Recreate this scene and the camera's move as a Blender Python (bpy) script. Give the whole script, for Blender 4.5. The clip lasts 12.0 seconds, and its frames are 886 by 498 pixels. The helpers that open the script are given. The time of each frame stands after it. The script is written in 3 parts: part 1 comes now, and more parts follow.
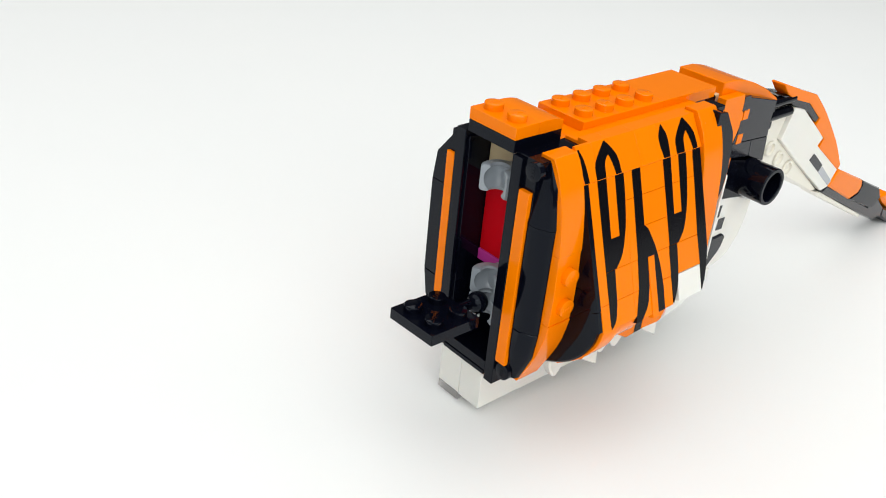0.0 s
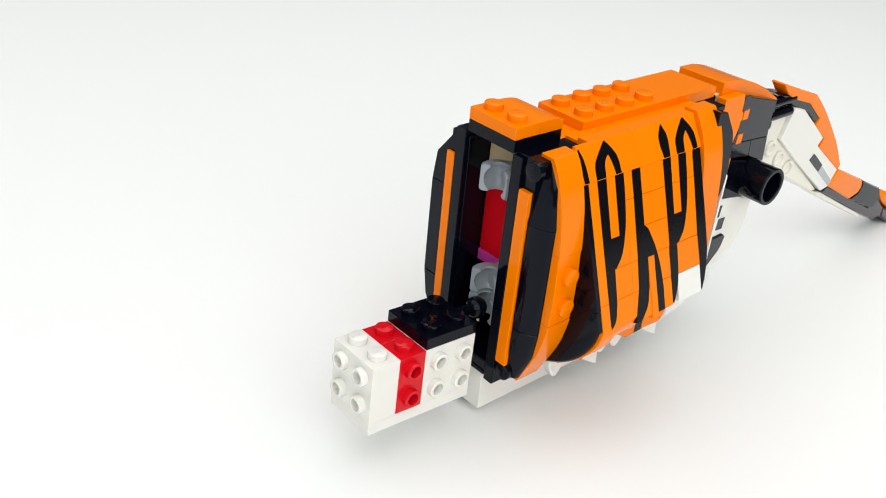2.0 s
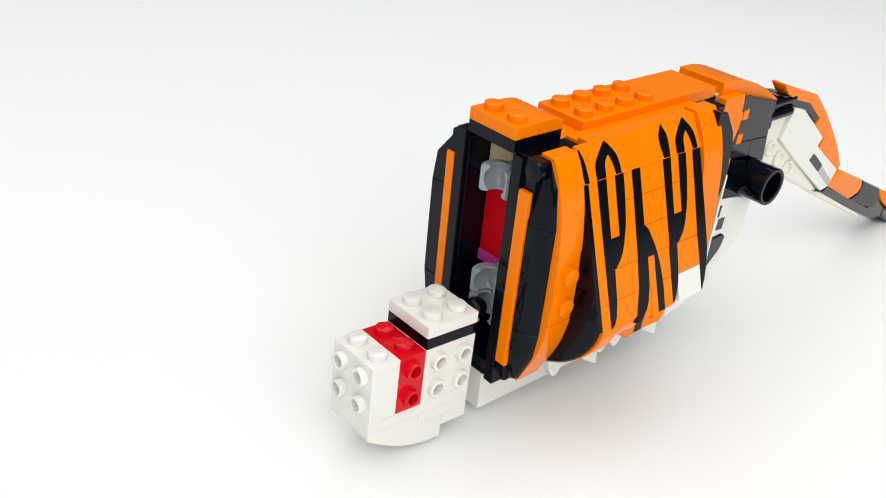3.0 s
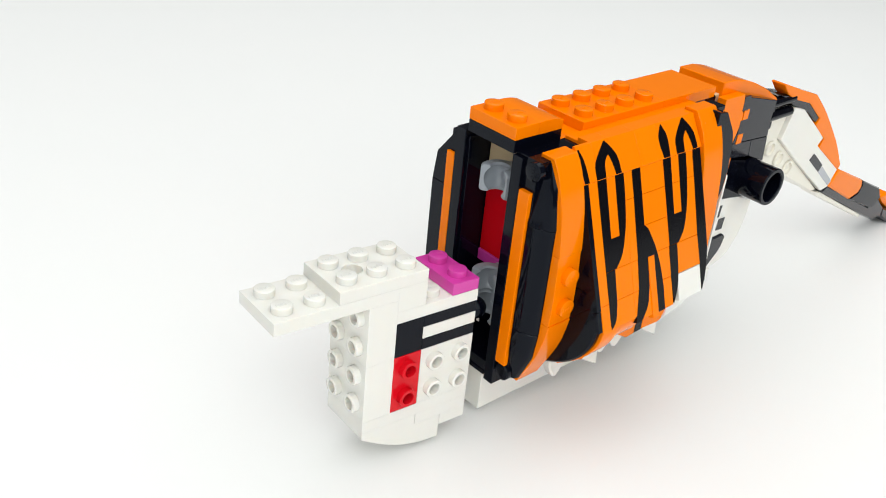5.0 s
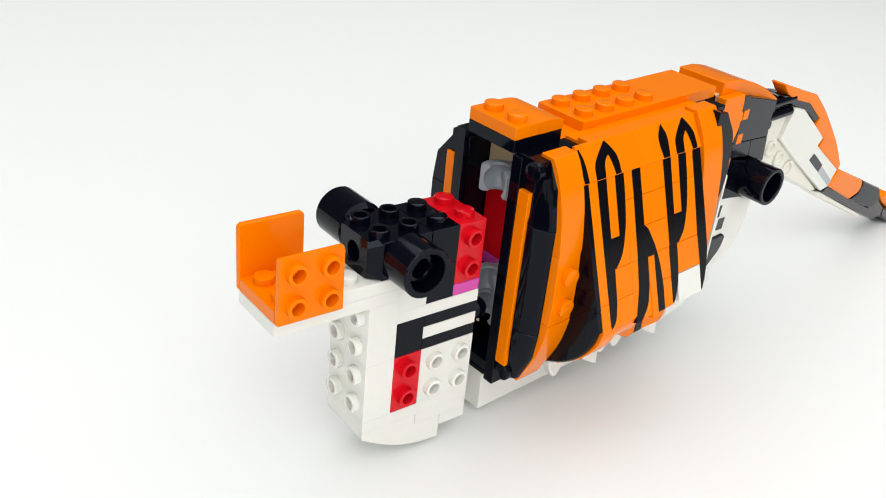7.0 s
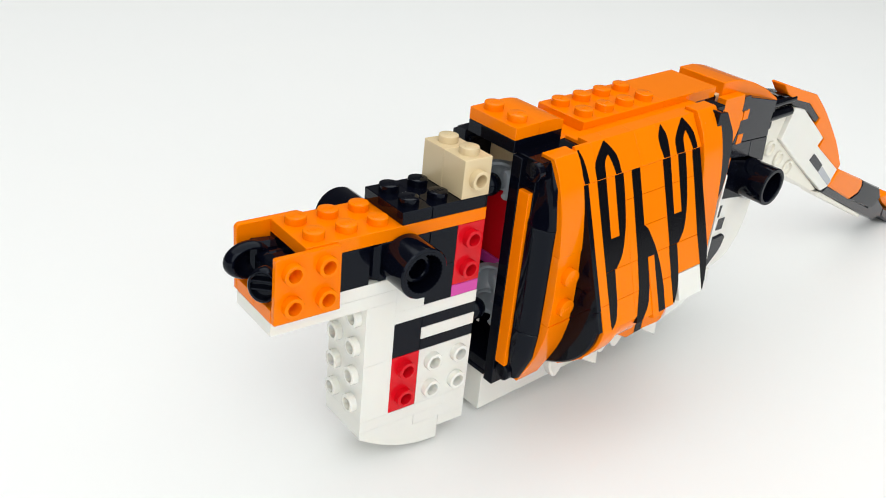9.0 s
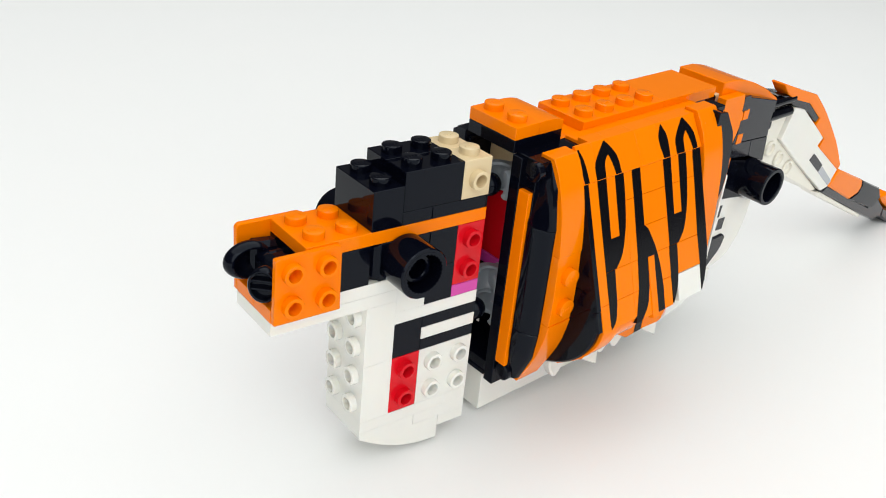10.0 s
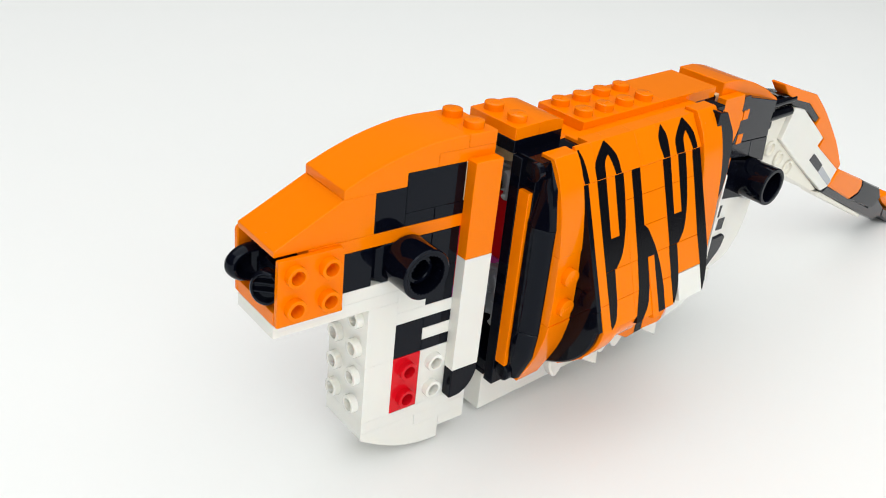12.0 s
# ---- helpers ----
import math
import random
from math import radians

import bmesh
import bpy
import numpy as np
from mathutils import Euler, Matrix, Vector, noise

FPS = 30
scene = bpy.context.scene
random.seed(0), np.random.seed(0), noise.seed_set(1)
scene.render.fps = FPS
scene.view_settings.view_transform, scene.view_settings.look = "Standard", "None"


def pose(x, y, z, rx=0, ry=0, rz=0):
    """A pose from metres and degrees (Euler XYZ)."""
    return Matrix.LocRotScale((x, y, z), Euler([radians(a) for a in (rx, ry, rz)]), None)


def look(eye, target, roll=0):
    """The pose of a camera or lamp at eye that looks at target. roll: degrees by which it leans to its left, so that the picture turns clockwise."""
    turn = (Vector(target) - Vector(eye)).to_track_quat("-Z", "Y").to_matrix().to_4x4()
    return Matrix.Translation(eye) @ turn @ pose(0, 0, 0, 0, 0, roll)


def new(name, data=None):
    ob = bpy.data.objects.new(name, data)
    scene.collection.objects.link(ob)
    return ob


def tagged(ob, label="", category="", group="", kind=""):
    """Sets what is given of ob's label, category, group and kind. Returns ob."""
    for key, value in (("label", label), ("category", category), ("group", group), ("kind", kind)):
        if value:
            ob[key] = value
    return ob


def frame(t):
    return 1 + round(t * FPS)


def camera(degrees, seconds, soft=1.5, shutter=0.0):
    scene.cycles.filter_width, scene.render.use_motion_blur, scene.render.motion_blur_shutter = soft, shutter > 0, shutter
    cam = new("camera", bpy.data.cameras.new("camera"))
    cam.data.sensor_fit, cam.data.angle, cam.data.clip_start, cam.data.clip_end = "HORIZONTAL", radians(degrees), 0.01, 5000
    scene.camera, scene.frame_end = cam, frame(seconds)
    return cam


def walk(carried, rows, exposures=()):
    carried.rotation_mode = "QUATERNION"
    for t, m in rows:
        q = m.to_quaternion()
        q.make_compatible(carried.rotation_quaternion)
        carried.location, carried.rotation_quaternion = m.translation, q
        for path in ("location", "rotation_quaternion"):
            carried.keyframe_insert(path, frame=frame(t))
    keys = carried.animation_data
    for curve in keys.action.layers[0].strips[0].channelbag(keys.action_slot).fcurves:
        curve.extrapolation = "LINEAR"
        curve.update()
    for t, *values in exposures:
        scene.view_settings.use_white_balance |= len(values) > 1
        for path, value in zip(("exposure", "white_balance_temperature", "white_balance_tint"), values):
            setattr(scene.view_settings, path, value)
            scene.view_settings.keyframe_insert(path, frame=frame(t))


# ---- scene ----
MM = 0.001
TABLE = 12.0         # height of the head's own zero level above the tabletop, mm

# ---- camera ----
cam = camera(51.206, 12.0, soft=1.0)
EYE = Vector((-102.315, -146.298, 142.757 + TABLE)) * MM
YAW, PITCH = 0.87683, -0.47056
AIM = EYE + 0.25 * Vector((math.cos(PITCH) * math.cos(YAW), math.cos(PITCH) * math.sin(YAW), math.sin(PITCH)))
STAND = look(EYE, AIM, 5.952)
walk(cam, [(0, STAND), (12, STAND)], exposures=[(0, -0.06), (7, -0.07), (12, -0.11)])

# ---- light: a dim room, one soft box in front and one overhead ----
world = bpy.data.worlds.new("world")
scene.world = world
world.use_nodes = True
bg = world.node_tree.nodes["Background"]
bg.inputs["Color"].default_value = (0.97, 0.985, 1.0, 1)
bg.inputs["Strength"].default_value = 0.12


def softbox(name, eye, target, size, power, color):
    lamp = bpy.data.lights.new(name, "AREA")
    lamp.shape, lamp.size, lamp.size_y, lamp.energy, lamp.color = "RECTANGLE", size[0], size[1], power, color
    ob = new(name, lamp)
    ob.matrix_world = look(eye, target)
    return ob


softbox("softbox", (-0.5, -1.2, 0.78), (0.05, 0.05, 0.0), (2.2, 1.4), 19.5, (0.985, 1.0, 0.985))
softbox("ceiling_softbox", (0.1, 0.14, 1.5), (0.1, 0.16, 0.0), (2.7, 2.7), 36.5, (0.985, 1.0, 0.985))


# ---- materials ----
def plastic(name, color, rough=0.18, vary=0.05, bump=0.02, sss=0.0, gloss=0.5, tint=(1.0, 1.0, 1.0)):
    m = bpy.data.materials.new(name)
    m.use_nodes = True
    nt = m.node_tree
    b = nt.nodes["Principled BSDF"]
    co = nt.nodes.new("ShaderNodeTexCoord")
    n1 = nt.nodes.new("ShaderNodeTexNoise")
    n1.inputs["Scale"].default_value = 90.0
    n1.inputs["Detail"].default_value = 3.0
    n2 = nt.nodes.new("ShaderNodeTexNoise")
    n2.inputs["Scale"].default_value = 1400.0
    n2.inputs["Detail"].default_value = 2.0
    info = nt.nodes.new("ShaderNodeObjectInfo")
    nt.links.new(co.outputs["Object"], n1.inputs["Vector"])
    nt.links.new(co.outputs["Object"], n2.inputs["Vector"])
    add = nt.nodes.new("ShaderNodeMath")
    add.operation = "ADD"
    nt.links.new(n1.outputs["Fac"], add.inputs[0])
    nt.links.new(info.outputs["Random"], add.inputs[1])
    half = nt.nodes.new("ShaderNodeMath")
    half.operation = "MULTIPLY"
    half.inputs[1].default_value = 0.5
    nt.links.new(add.outputs[0], half.inputs[0])
    ramp = nt.nodes.new("ShaderNodeMix")
    ramp.data_type = "RGBA"
    ramp.inputs["A"].default_value = (*[c * (1 - vary) for c in color], 1)
    ramp.inputs["B"].default_value = (*[min(1.0, c * (1 + vary)) for c in color], 1)
    nt.links.new(half.outputs[0], ramp.inputs["Factor"])
    # a little lint clings to the plastic
    lint = nt.nodes.new("ShaderNodeTexVoronoi")
    lint.inputs["Scale"].default_value = 210.0
    nt.links.new(co.outputs["Object"], lint.inputs["Vector"])
    less = nt.nodes.new("ShaderNodeMath")
    less.operation = "LESS_THAN"
    less.inputs[1].default_value = 0.024
    nt.links.new(lint.outputs["Distance"], less.inputs[0])
    amt = nt.nodes.new("ShaderNodeMath")
    amt.operation = "MULTIPLY"
    amt.inputs[1].default_value = 0.3
    nt.links.new(less.outputs[0], amt.inputs[0])
    dusty = nt.nodes.new("ShaderNodeMix")
    dusty.data_type = "RGBA"
    dusty.inputs["B"].default_value = (0.55, 0.53, 0.5, 1)
    nt.links.new(amt.outputs[0], dusty.inputs["Factor"])
    nt.links.new(ramp.outputs["Result"], dusty.inputs["A"])
    nt.links.new(dusty.outputs["Result"], b.inputs["Base Color"])
    rr = nt.nodes.new("ShaderNodeMapRange")
    rr.inputs["To Min"].default_value = rough * 0.7
    rr.inputs["To Max"].default_value = rough * 1.4
    nt.links.new(n1.outputs["Fac"], rr.inputs["Value"])
    nt.links.new(rr.outputs["Result"], b.inputs["Roughness"])
    bp = nt.nodes.new("ShaderNodeBump")
    bp.inputs["Strength"].default_value = bump
    bp.inputs["Distance"].default_value = 0.0002
    nt.links.new(n2.outputs["Fac"], bp.inputs["Height"])
    nt.links.new(bp.outputs["Normal"], b.inputs["Normal"])
    b.inputs["IOR"].default_value = 1.5
    b.inputs["Specular IOR Level"].default_value = gloss
    b.inputs["Specular Tint"].default_value = (*tint, 1)
    if sss:
        b.inputs["Subsurface Weight"].default_value = sss
        b.inputs["Subsurface Radius"].default_value = (0.003, 0.0025, 0.002)
        b.inputs["Subsurface Scale"].default_value = 0.3
    return m


ORANGE = plastic("orange_plastic", (0.94, 0.21, 0.0), 0.11, 0.03, gloss=0.14)
WHITE = plastic("white_plastic", (0.80, 0.79, 0.74), 0.16, 0.012, sss=0.25)
BLACK = plastic("black_plastic", (0.002, 0.0025, 0.006), 0.06, 0.2, gloss=0.17, tint=(0.78, 0.88, 1.0))
PRINT = plastic("black_print", (0.003, 0.003, 0.005), 0.12, 0.2, gloss=0.14)
RED = plastic("red_plastic", (0.66, 0.004, 0.012), 0.1, 0.04, gloss=0.25)
PINK = plastic("magenta_plastic", (0.62, 0.05, 0.36), 0.15, 0.04, gloss=0.5)
TAN = plastic("tan_plastic", (0.70, 0.56, 0.34), 0.2, 0.03)
GREY = plastic("grey_plastic", (0.27, 0.30, 0.33), 0.2, 0.05)
LIGHTGREY = plastic("light_grey_plastic", (0.42, 0.44, 0.47), 0.2, 0.04)
DARKGREY = plastic("dark_grey_plastic", (0.02, 0.021, 0.027), 0.16, 0.08, gloss=0.3)
CREAM = plastic("milky_white_plastic", (0.80, 0.77, 0.68), 0.3, 0.03)

CLEAR = bpy.data.materials.new("clear_plastic")
CLEAR.use_nodes = True
_b = CLEAR.node_tree.nodes["Principled BSDF"]
_b.inputs["Base Color"].default_value = (0.5, 0.48, 0.47, 1)
_b.inputs["Alpha"].default_value = 0.5
_b.inputs["Roughness"].default_value = 0.05


def paper():
    m = bpy.data.materials.new("white_table_sheet")
    m.use_nodes = True
    nt = m.node_tree
    b = nt.nodes["Principled BSDF"]
    co = nt.nodes.new("ShaderNodeTexCoord")
    big = nt.nodes.new("ShaderNodeTexNoise")
    big.inputs["Scale"].default_value = 9.0
    big.inputs["Detail"].default_value = 4.0
    fine = nt.nodes.new("ShaderNodeTexNoise")
    fine.inputs["Scale"].default_value = 700.0
    nt.links.new(co.outputs["Object"], big.inputs["Vector"])
    nt.links.new(co.outputs["Object"], fine.inputs["Vector"])
    mix = nt.nodes.new("ShaderNodeMix")
    mix.data_type = "RGBA"
    mix.inputs["A"].default_value = (0.89, 0.90, 0.895, 1)
    mix.inputs["B"].default_value = (0.91, 0.91, 0.90, 1)
    nt.links.new(big.outputs["Fac"], mix.inputs["Factor"])
    # a few tiny specks of dust
    vor = nt.nodes.new("ShaderNodeTexVoronoi")
    vor.inputs["Scale"].default_value = 28.0
    nt.links.new(co.outputs["Object"], vor.inputs["Vector"])
    less = nt.nodes.new("ShaderNodeMath")
    less.operation = "LESS_THAN"
    less.inputs[1].default_value = 0.016
    nt.links.new(vor.outputs["Distance"], less.inputs[0])
    amt = nt.nodes.new("ShaderNodeMath")
    amt.operation = "MULTIPLY"
    amt.inputs[1].default_value = 0.12
    nt.links.new(less.outputs[0], amt.inputs[0])
    dust = nt.nodes.new("ShaderNodeMix")
    dust.data_type = "RGBA"
    dust.inputs["B"].default_value = (0.5, 0.48, 0.45, 1)
    nt.links.new(amt.outputs[0], dust.inputs["Factor"])
    nt.links.new(mix.outputs["Result"], dust.inputs["A"])
    nt.links.new(dust.outputs["Result"], b.inputs["Base Color"])
    b.inputs["Roughness"].default_value = 0.6
    b.inputs["Specular IOR Level"].default_value = 0.25
    bp = nt.nodes.new("ShaderNodeBump")
    bp.inputs["Strength"].default_value = 0.05
    bp.inputs["Distance"].default_value = 0.0003
    nt.links.new(fine.outputs["Fac"], bp.inputs["Height"])
    nt.links.new(bp.outputs["Normal"], b.inputs["Normal"])
    return m


SHEET = paper()


# ---- mesh helpers, all in mm ----
def to_object(name, bm, mat, parent=None, label=""):
    bmesh.ops.recalc_face_normals(bm, faces=bm.faces)
    bmesh.ops.scale(bm, vec=(MM, MM, MM), verts=bm.verts)
    me = bpy.data.meshes.new(name)
    bm.to_mesh(me)
    bm.free()
    me.materials.append(mat)
    me.shade_smooth()
    me.set_sharp_from_angle(angle=radians(26))
    ob = new(name, me)
    ob.parent = parent
    return tagged(ob, label)


def part(name, bm, mat, parent, label=""):
    return to_object(name, bm, mat, parent, label)


def soften(bm, width=0.13, angle=35):
    edges = [e for e in bm.edges if len(e.link_faces) == 2 and e.calc_face_angle(0) > radians(angle)]
    if edges and width:
        bmesh.ops.bevel(bm, geom=edges, offset=width, segments=1, profile=0.6, affect="EDGES", clamp_overlap=True)
    return bm


GAP = 0.02


def box(x0, x1, y0, y1, z0, z1, bevel=0.13, bm=None, gap=GAP):
    b = bmesh.new()
    m = Matrix.Translation(((x0 + x1) / 2, (y0 + y1) / 2, (z0 + z1) / 2)) @ Matrix.Diagonal((x1 - x0 - 2 * gap, y1 - y0 - 2 * gap, z1 - z0 - 2 * gap, 1))
    bmesh.ops.create_cube(b, size=1, matrix=m)
    soften(b, bevel)
    return join(bm, b)


def join(bm, b):
    if bm is None:
        return b
    me = bpy.data.meshes.new("tmp")
    b.to_mesh(me)
    b.free()
    bm.from_mesh(me)
    bpy.data.meshes.remove(me)
    return bm


def prism(outline, a0, a1, axis="y", bevel=0.13, bm=None, smooth=False):
    """An outline in the two other axes, drawn out along the axis from a0 to a1."""
    b = bmesh.new()

    def at(q, a):
        return {"x": (a, q[0], q[1]), "y": (q[0], a, q[1]), "z": (q[0], q[1], a)}[axis]
    lo = [b.verts.new(at(q, a0 + GAP)) for q in outline]
    hi = [b.verts.new(at(q, a1 - GAP)) for q in outline]
    n = len(outline)
    b.faces.new(lo)
    b.faces.new(hi[::-1])
    for i in range(n):
        f = b.faces.new((lo[i], hi[i], hi[(i + 1) % n], lo[(i + 1) % n]))
        f.smooth = smooth
    bmesh.ops.recalc_face_normals(b, faces=b.faces)
    soften(b, bevel)
    return join(bm, b)


def tube(profile, segs=28, m=None, bm=None, smooth=True):
    """A turned form: profile of (radius, height), about z, closed at radius 0."""
    b = bmesh.new()
    rings = []
    for r, h in profile:
        if r < 1e-6:
            rings.append([b.verts.new((0, 0, h))])
        else:
            rings.append([b.verts.new((r * math.cos(2 * math.pi * i / segs), r * math.sin(2 * math.pi * i / segs), h)) for i in range(segs)])
    for p, q in zip(rings, rings[1:]):
        for i in range(segs):
            j = (i + 1) % segs
            vs = [p[0]] if len(p) == 1 else [p[i], p[j]]
            vs += [q[0]] if len(q) == 1 else [q[j], q[i]]
            if len(vs) > 2:
                b.faces.new(vs).smooth = smooth
    if m is not None:
        bmesh.ops.transform(b, matrix=m, verts=b.verts)
    return join(bm, b)


def stud_solid():
    bm = tube([(2.4, -0.1), (2.4, 1.5), (2.32, 1.66), (2.2, 1.7)], 26)
    bm.faces.new([v for v in bm.verts if abs(v.co.z - 1.7) < 1e-5])
    for x in (-1.2, -0.4, 0.4, 1.2):
        bm = box(x - 0.27, x + 0.27, -0.55, 0.55, 1.6, 1.83, 0.06, bm)
    return bm


def stud_hollow():
    bm = tube([(2.4, -0.1), (2.4, 1.5), (2.32, 1.66), (2.2, 1.7), (1.62, 1.7), (1.55, 1.62), (1.5, -0.05)], 26)
    return bm


def pierce(b, face, wells, deep=2.6, r=1.5):
    """Replaces the flat side of a block that looks along -x or -y by one with round wells at (along, up)."""
    k = 0 if face == "-x" else 1
    side = max((f for f in b.faces if f.normal[k] < -0.99), key=lambda f: f.calc_area())
    at = side.verts[0].co[k]
    us, vs = [v.co[1 - k] for v in side.verts], [v.co.z for v in side.verts]
    lo_u, hi_u, lo_v, hi_v = min(us), max(us), min(vs), max(vs)
    bmesh.ops.delete(b, geom=[side], context="FACES_ONLY")

    def ring(points, depth):
        return [b.verts.new((at + depth, u, v) if k == 0 else (u, at + depth, v)) for u, v in points]
    mids_u = sorted({u for u, _ in wells})
    mids_v = sorted({v for _, v in wells})
    cuts_u = [lo_u] + [(p + q) / 2 for p, q in zip(mids_u, mids_u[1:])] + [hi_u]
    cuts_v = [lo_v] + [(p + q) / 2 for p, q in zip(mids_v, mids_v[1:])] + [hi_v]
    for u, (u0, u1) in zip(mids_u, zip(cuts_u, cuts_u[1:])):
        for v, (v0, v1) in zip(mids_v, zip(cuts_v, cuts_v[1:])):
            per = []
            for (pu, pv), (qu, qv) in (((u0, v0), (u1, v0)), ((u1, v0), (u1, v1)), ((u1, v1), (u0, v1)), ((u0, v1), (u0, v0))):
                per += [(pu + (qu - pu) * i / 6, pv + (qv - pv) * i / 6) for i in range(6)]
            hole = []
            for pu, pv in per:
                a = math.atan2(pv - v, pu - u)
                hole.append((u + r * math.cos(a), v + r * math.sin(a)))
            rings = [ring(per, 0), ring(hole, 0), ring(hole, deep)]
            for p, q in zip(rings, rings[1:]):
                for i in range(24):
                    b.faces.new((p[i], p[(i + 1) % 24], q[(i + 1) % 24], q[i]))
            b.faces.new(rings[-1])
    bmesh.ops.remove_doubles(b, verts=b.verts, dist=0.0005)
    return b


STUDS = {}


def stud(x, y, z, mat, parent, face="+z", hollow=False):
    key = (mat.name, hollow)
    if key not in STUDS:
        ob = to_object("stud", stud_hollow() if hollow else stud_solid(), mat)
        STUDS[key] = ob.data
        bpy.data.objects.remove(ob)
    ob = new("stud", STUDS[key])
    ob.parent = parent
    turn = {"+z": (0, 0, 0), "-y": (90, 0, 0), "+y": (-90, 0, 0), "-x": (0, -90, 0), "+x": (0, 90, 0)}[face]
    ob.matrix_basis = pose(x * MM, y * MM, z * MM, *turn)
    return ob


def arc(cx, cz, rx, rz, a0, a1, n=12):
    return [(cx + rx * math.cos(radians(a0 + (a1 - a0) * i / n)), cz + rz * math.sin(radians(a0 + (a1 - a0) * i / n))) for i in range(n + 1)]


def bend(pts, n=6):
    """Rounds a chain of points by a smooth curve through them."""
    out = []
    for i in range(len(pts) - 1):
        p0, p1, p2, p3 = (Vector(pts[max(0, min(len(pts) - 1, i + k))]) for k in (-1, 0, 1, 2))
        for s in range(n):
            t = s / n
            q = 0.5 * ((2 * p1) + (p2 - p0) * t + (2 * p0 - 5 * p1 + 4 * p2 - p3) * t * t + (3 * p1 - p0 - 3 * p2 + p3) * t ** 3)
            out.append((q.x, q.y))
    return out + [tuple(pts[-1])]


# ---- the tabletop ----
bm = bmesh.new()
bmesh.ops.create_cube(bm, size=1, matrix=Matrix.Translation((150, 0, -15)) @ Matrix.Diagonal((2400, 2400, 30, 1)))
soften(bm, 4)
tagged(to_object("tabletop", bm, SHEET), "smooth bright white tabletop sheet with faint dust specks", "table", kind="structure")

# ---- the tiger's body ----
BODY = new("toy_tiger_body")
tagged(BODY, "headless orange and black striped brick-built tiger body lying on the tabletop", "toy tiger")
_w = Vector((0.029854, -0.032750, 0.063410))
BODY.matrix_world = Matrix.Translation(Vector((61.553, 1.568, 70.426 + TABLE)) * MM) @ Matrix.Rotation(_w.length, 4, _w.normalized())


FAR = lambda y: 16 - (y if y > -6 else -6 + (y + 6) * 0.55)


def mirror(f):
    """Builds the near half and its twin on the far side of the body."""
    for s in (False, True):
        f(FAR if s else (lambda y: y))


def ybox(x0, x1, ya, yb, z0, z1, Y, bevel=0.13):
    a, b = sorted((Y(ya), Y(yb)))
    return box(x0, x1, a, b, z0, z1, bevel)


# spine, from the front backwards
front = part("spine_plate", box(-24, -16, 0, 16, 0, 3.2), ORANGE, BODY)
for y in (4, 12):
    stud(-20, y, 3.2, ORANGE, front)
part("curved_slope", prism([(-16, 0), (-16, 3.1)] + bend([(-15, 3.2), (-13, 3.2), (-11, 3.05), (-9.4, 2.75), (-8, 2.35)]) + [(-8, 0)], 0, 16, "y", 0.06), ORANGE, BODY)
part("crossbeam", box(-24, -8, 0, 16, -3.2, 0), BLACK, BODY)
part("spine_plate", box(-8, 0, 0, 16, -6.2, -2.6), ORANGE, BODY)
top = part("spine_plate", box(0, 32, 0, 16, -3.2, 0), ORANGE, BODY)
for i in range(4):
    for y in (4, 12):
        stud(4 + 8 * i, y, 0, ORANGE, top)
part("spine_tile", box(32, 56, 0, 16, -3.2, 0), ORANGE, BODY)
part("spine_plate", box(54, 62, 1, 15, -6.4, -3.2), TAN, BODY)
part("core", box(-12.6, 58, 0.5, 15.5, -66, -3.2, 0.3), BLACK, BODY)

# the open front: posts, sill, and what shows inside
for y0, y1, z0 in ((-3.0, 0.2, -68.6), (16.6, 19.9, -67.2)):
    part("post", box(-24, -12, y0, y1, z0, -3.2), BLACK, BODY)
part("sill", box(-23.9, -12.6, 0.2, 16.6, -67.2, -63), BLACK, BODY)
part("sill", box(-24.2, -16, 0.25, 16.5, -67.4, -66), BLACK, BODY)
part("inner_block", box(-15, -12, 0.3, 16.5, -17.2, -3.2), TAN, BODY)
part("inner_block", box(-14.6, -12, 0.3, 16.5, -39.0, -17.2), RED, BODY)
part("inner_plate", box(-15, -12, 0.3, 16.5, -42.2, -39.0), PINK, BODY)
for i in range(5):
    stud(-20, 18.1, -14 - 9.6 * i, BLACK, BODY, "-y")


def cup(z0, z1, cx=-21.3):
    """A grey socket of a ball joint: a C of two jaws round a hollow ball seat, open to the front."""
    b = bmesh.new()
    mid, half = (z0 + z1) / 2, (z1 - z0) / 2
    seat = [(math.sqrt(3.75 ** 2 - h * h), h) for h in (-3.0, -2.2, -1.1, 0.0, 1.1, 2.2, 3.0)]
    wall = [(2.5, -half), (4.1, -half), (4.6, -half + 0.25), (4.9, -half + 0.8), (4.9, half - 0.8), (4.6, half - 0.25), (4.1, half), (2.5, half)]
    rings = []
    for i in range(25):
        a = radians(-110 + 236 * i / 24)
        thin = 1.0 if 0 < i < 24 else 0.9
        ring = [(r, h) for r, h in seat[::-1]] + [(2.5 + (r - 2.5) * thin, h * (0.94 if thin < 1 else 1)) for r, h in wall]
        rings.append([b.verts.new((cx + r * math.cos(a), 6.2 + r * math.sin(a), mid + h)) for r, h in ring])
    for p, q in zip(rings, rings[1:]):
        for k in range(len(p)):
            b.faces.new((p[k], p[(k + 1) % len(p)], q[(k + 1) % len(p)], q[k]))
    b.faces.new(rings[0])
    b.faces.new(rings[-1][::-1])
    part("hinge_cup", b, GREY, BODY, "rounded grey ball socket")


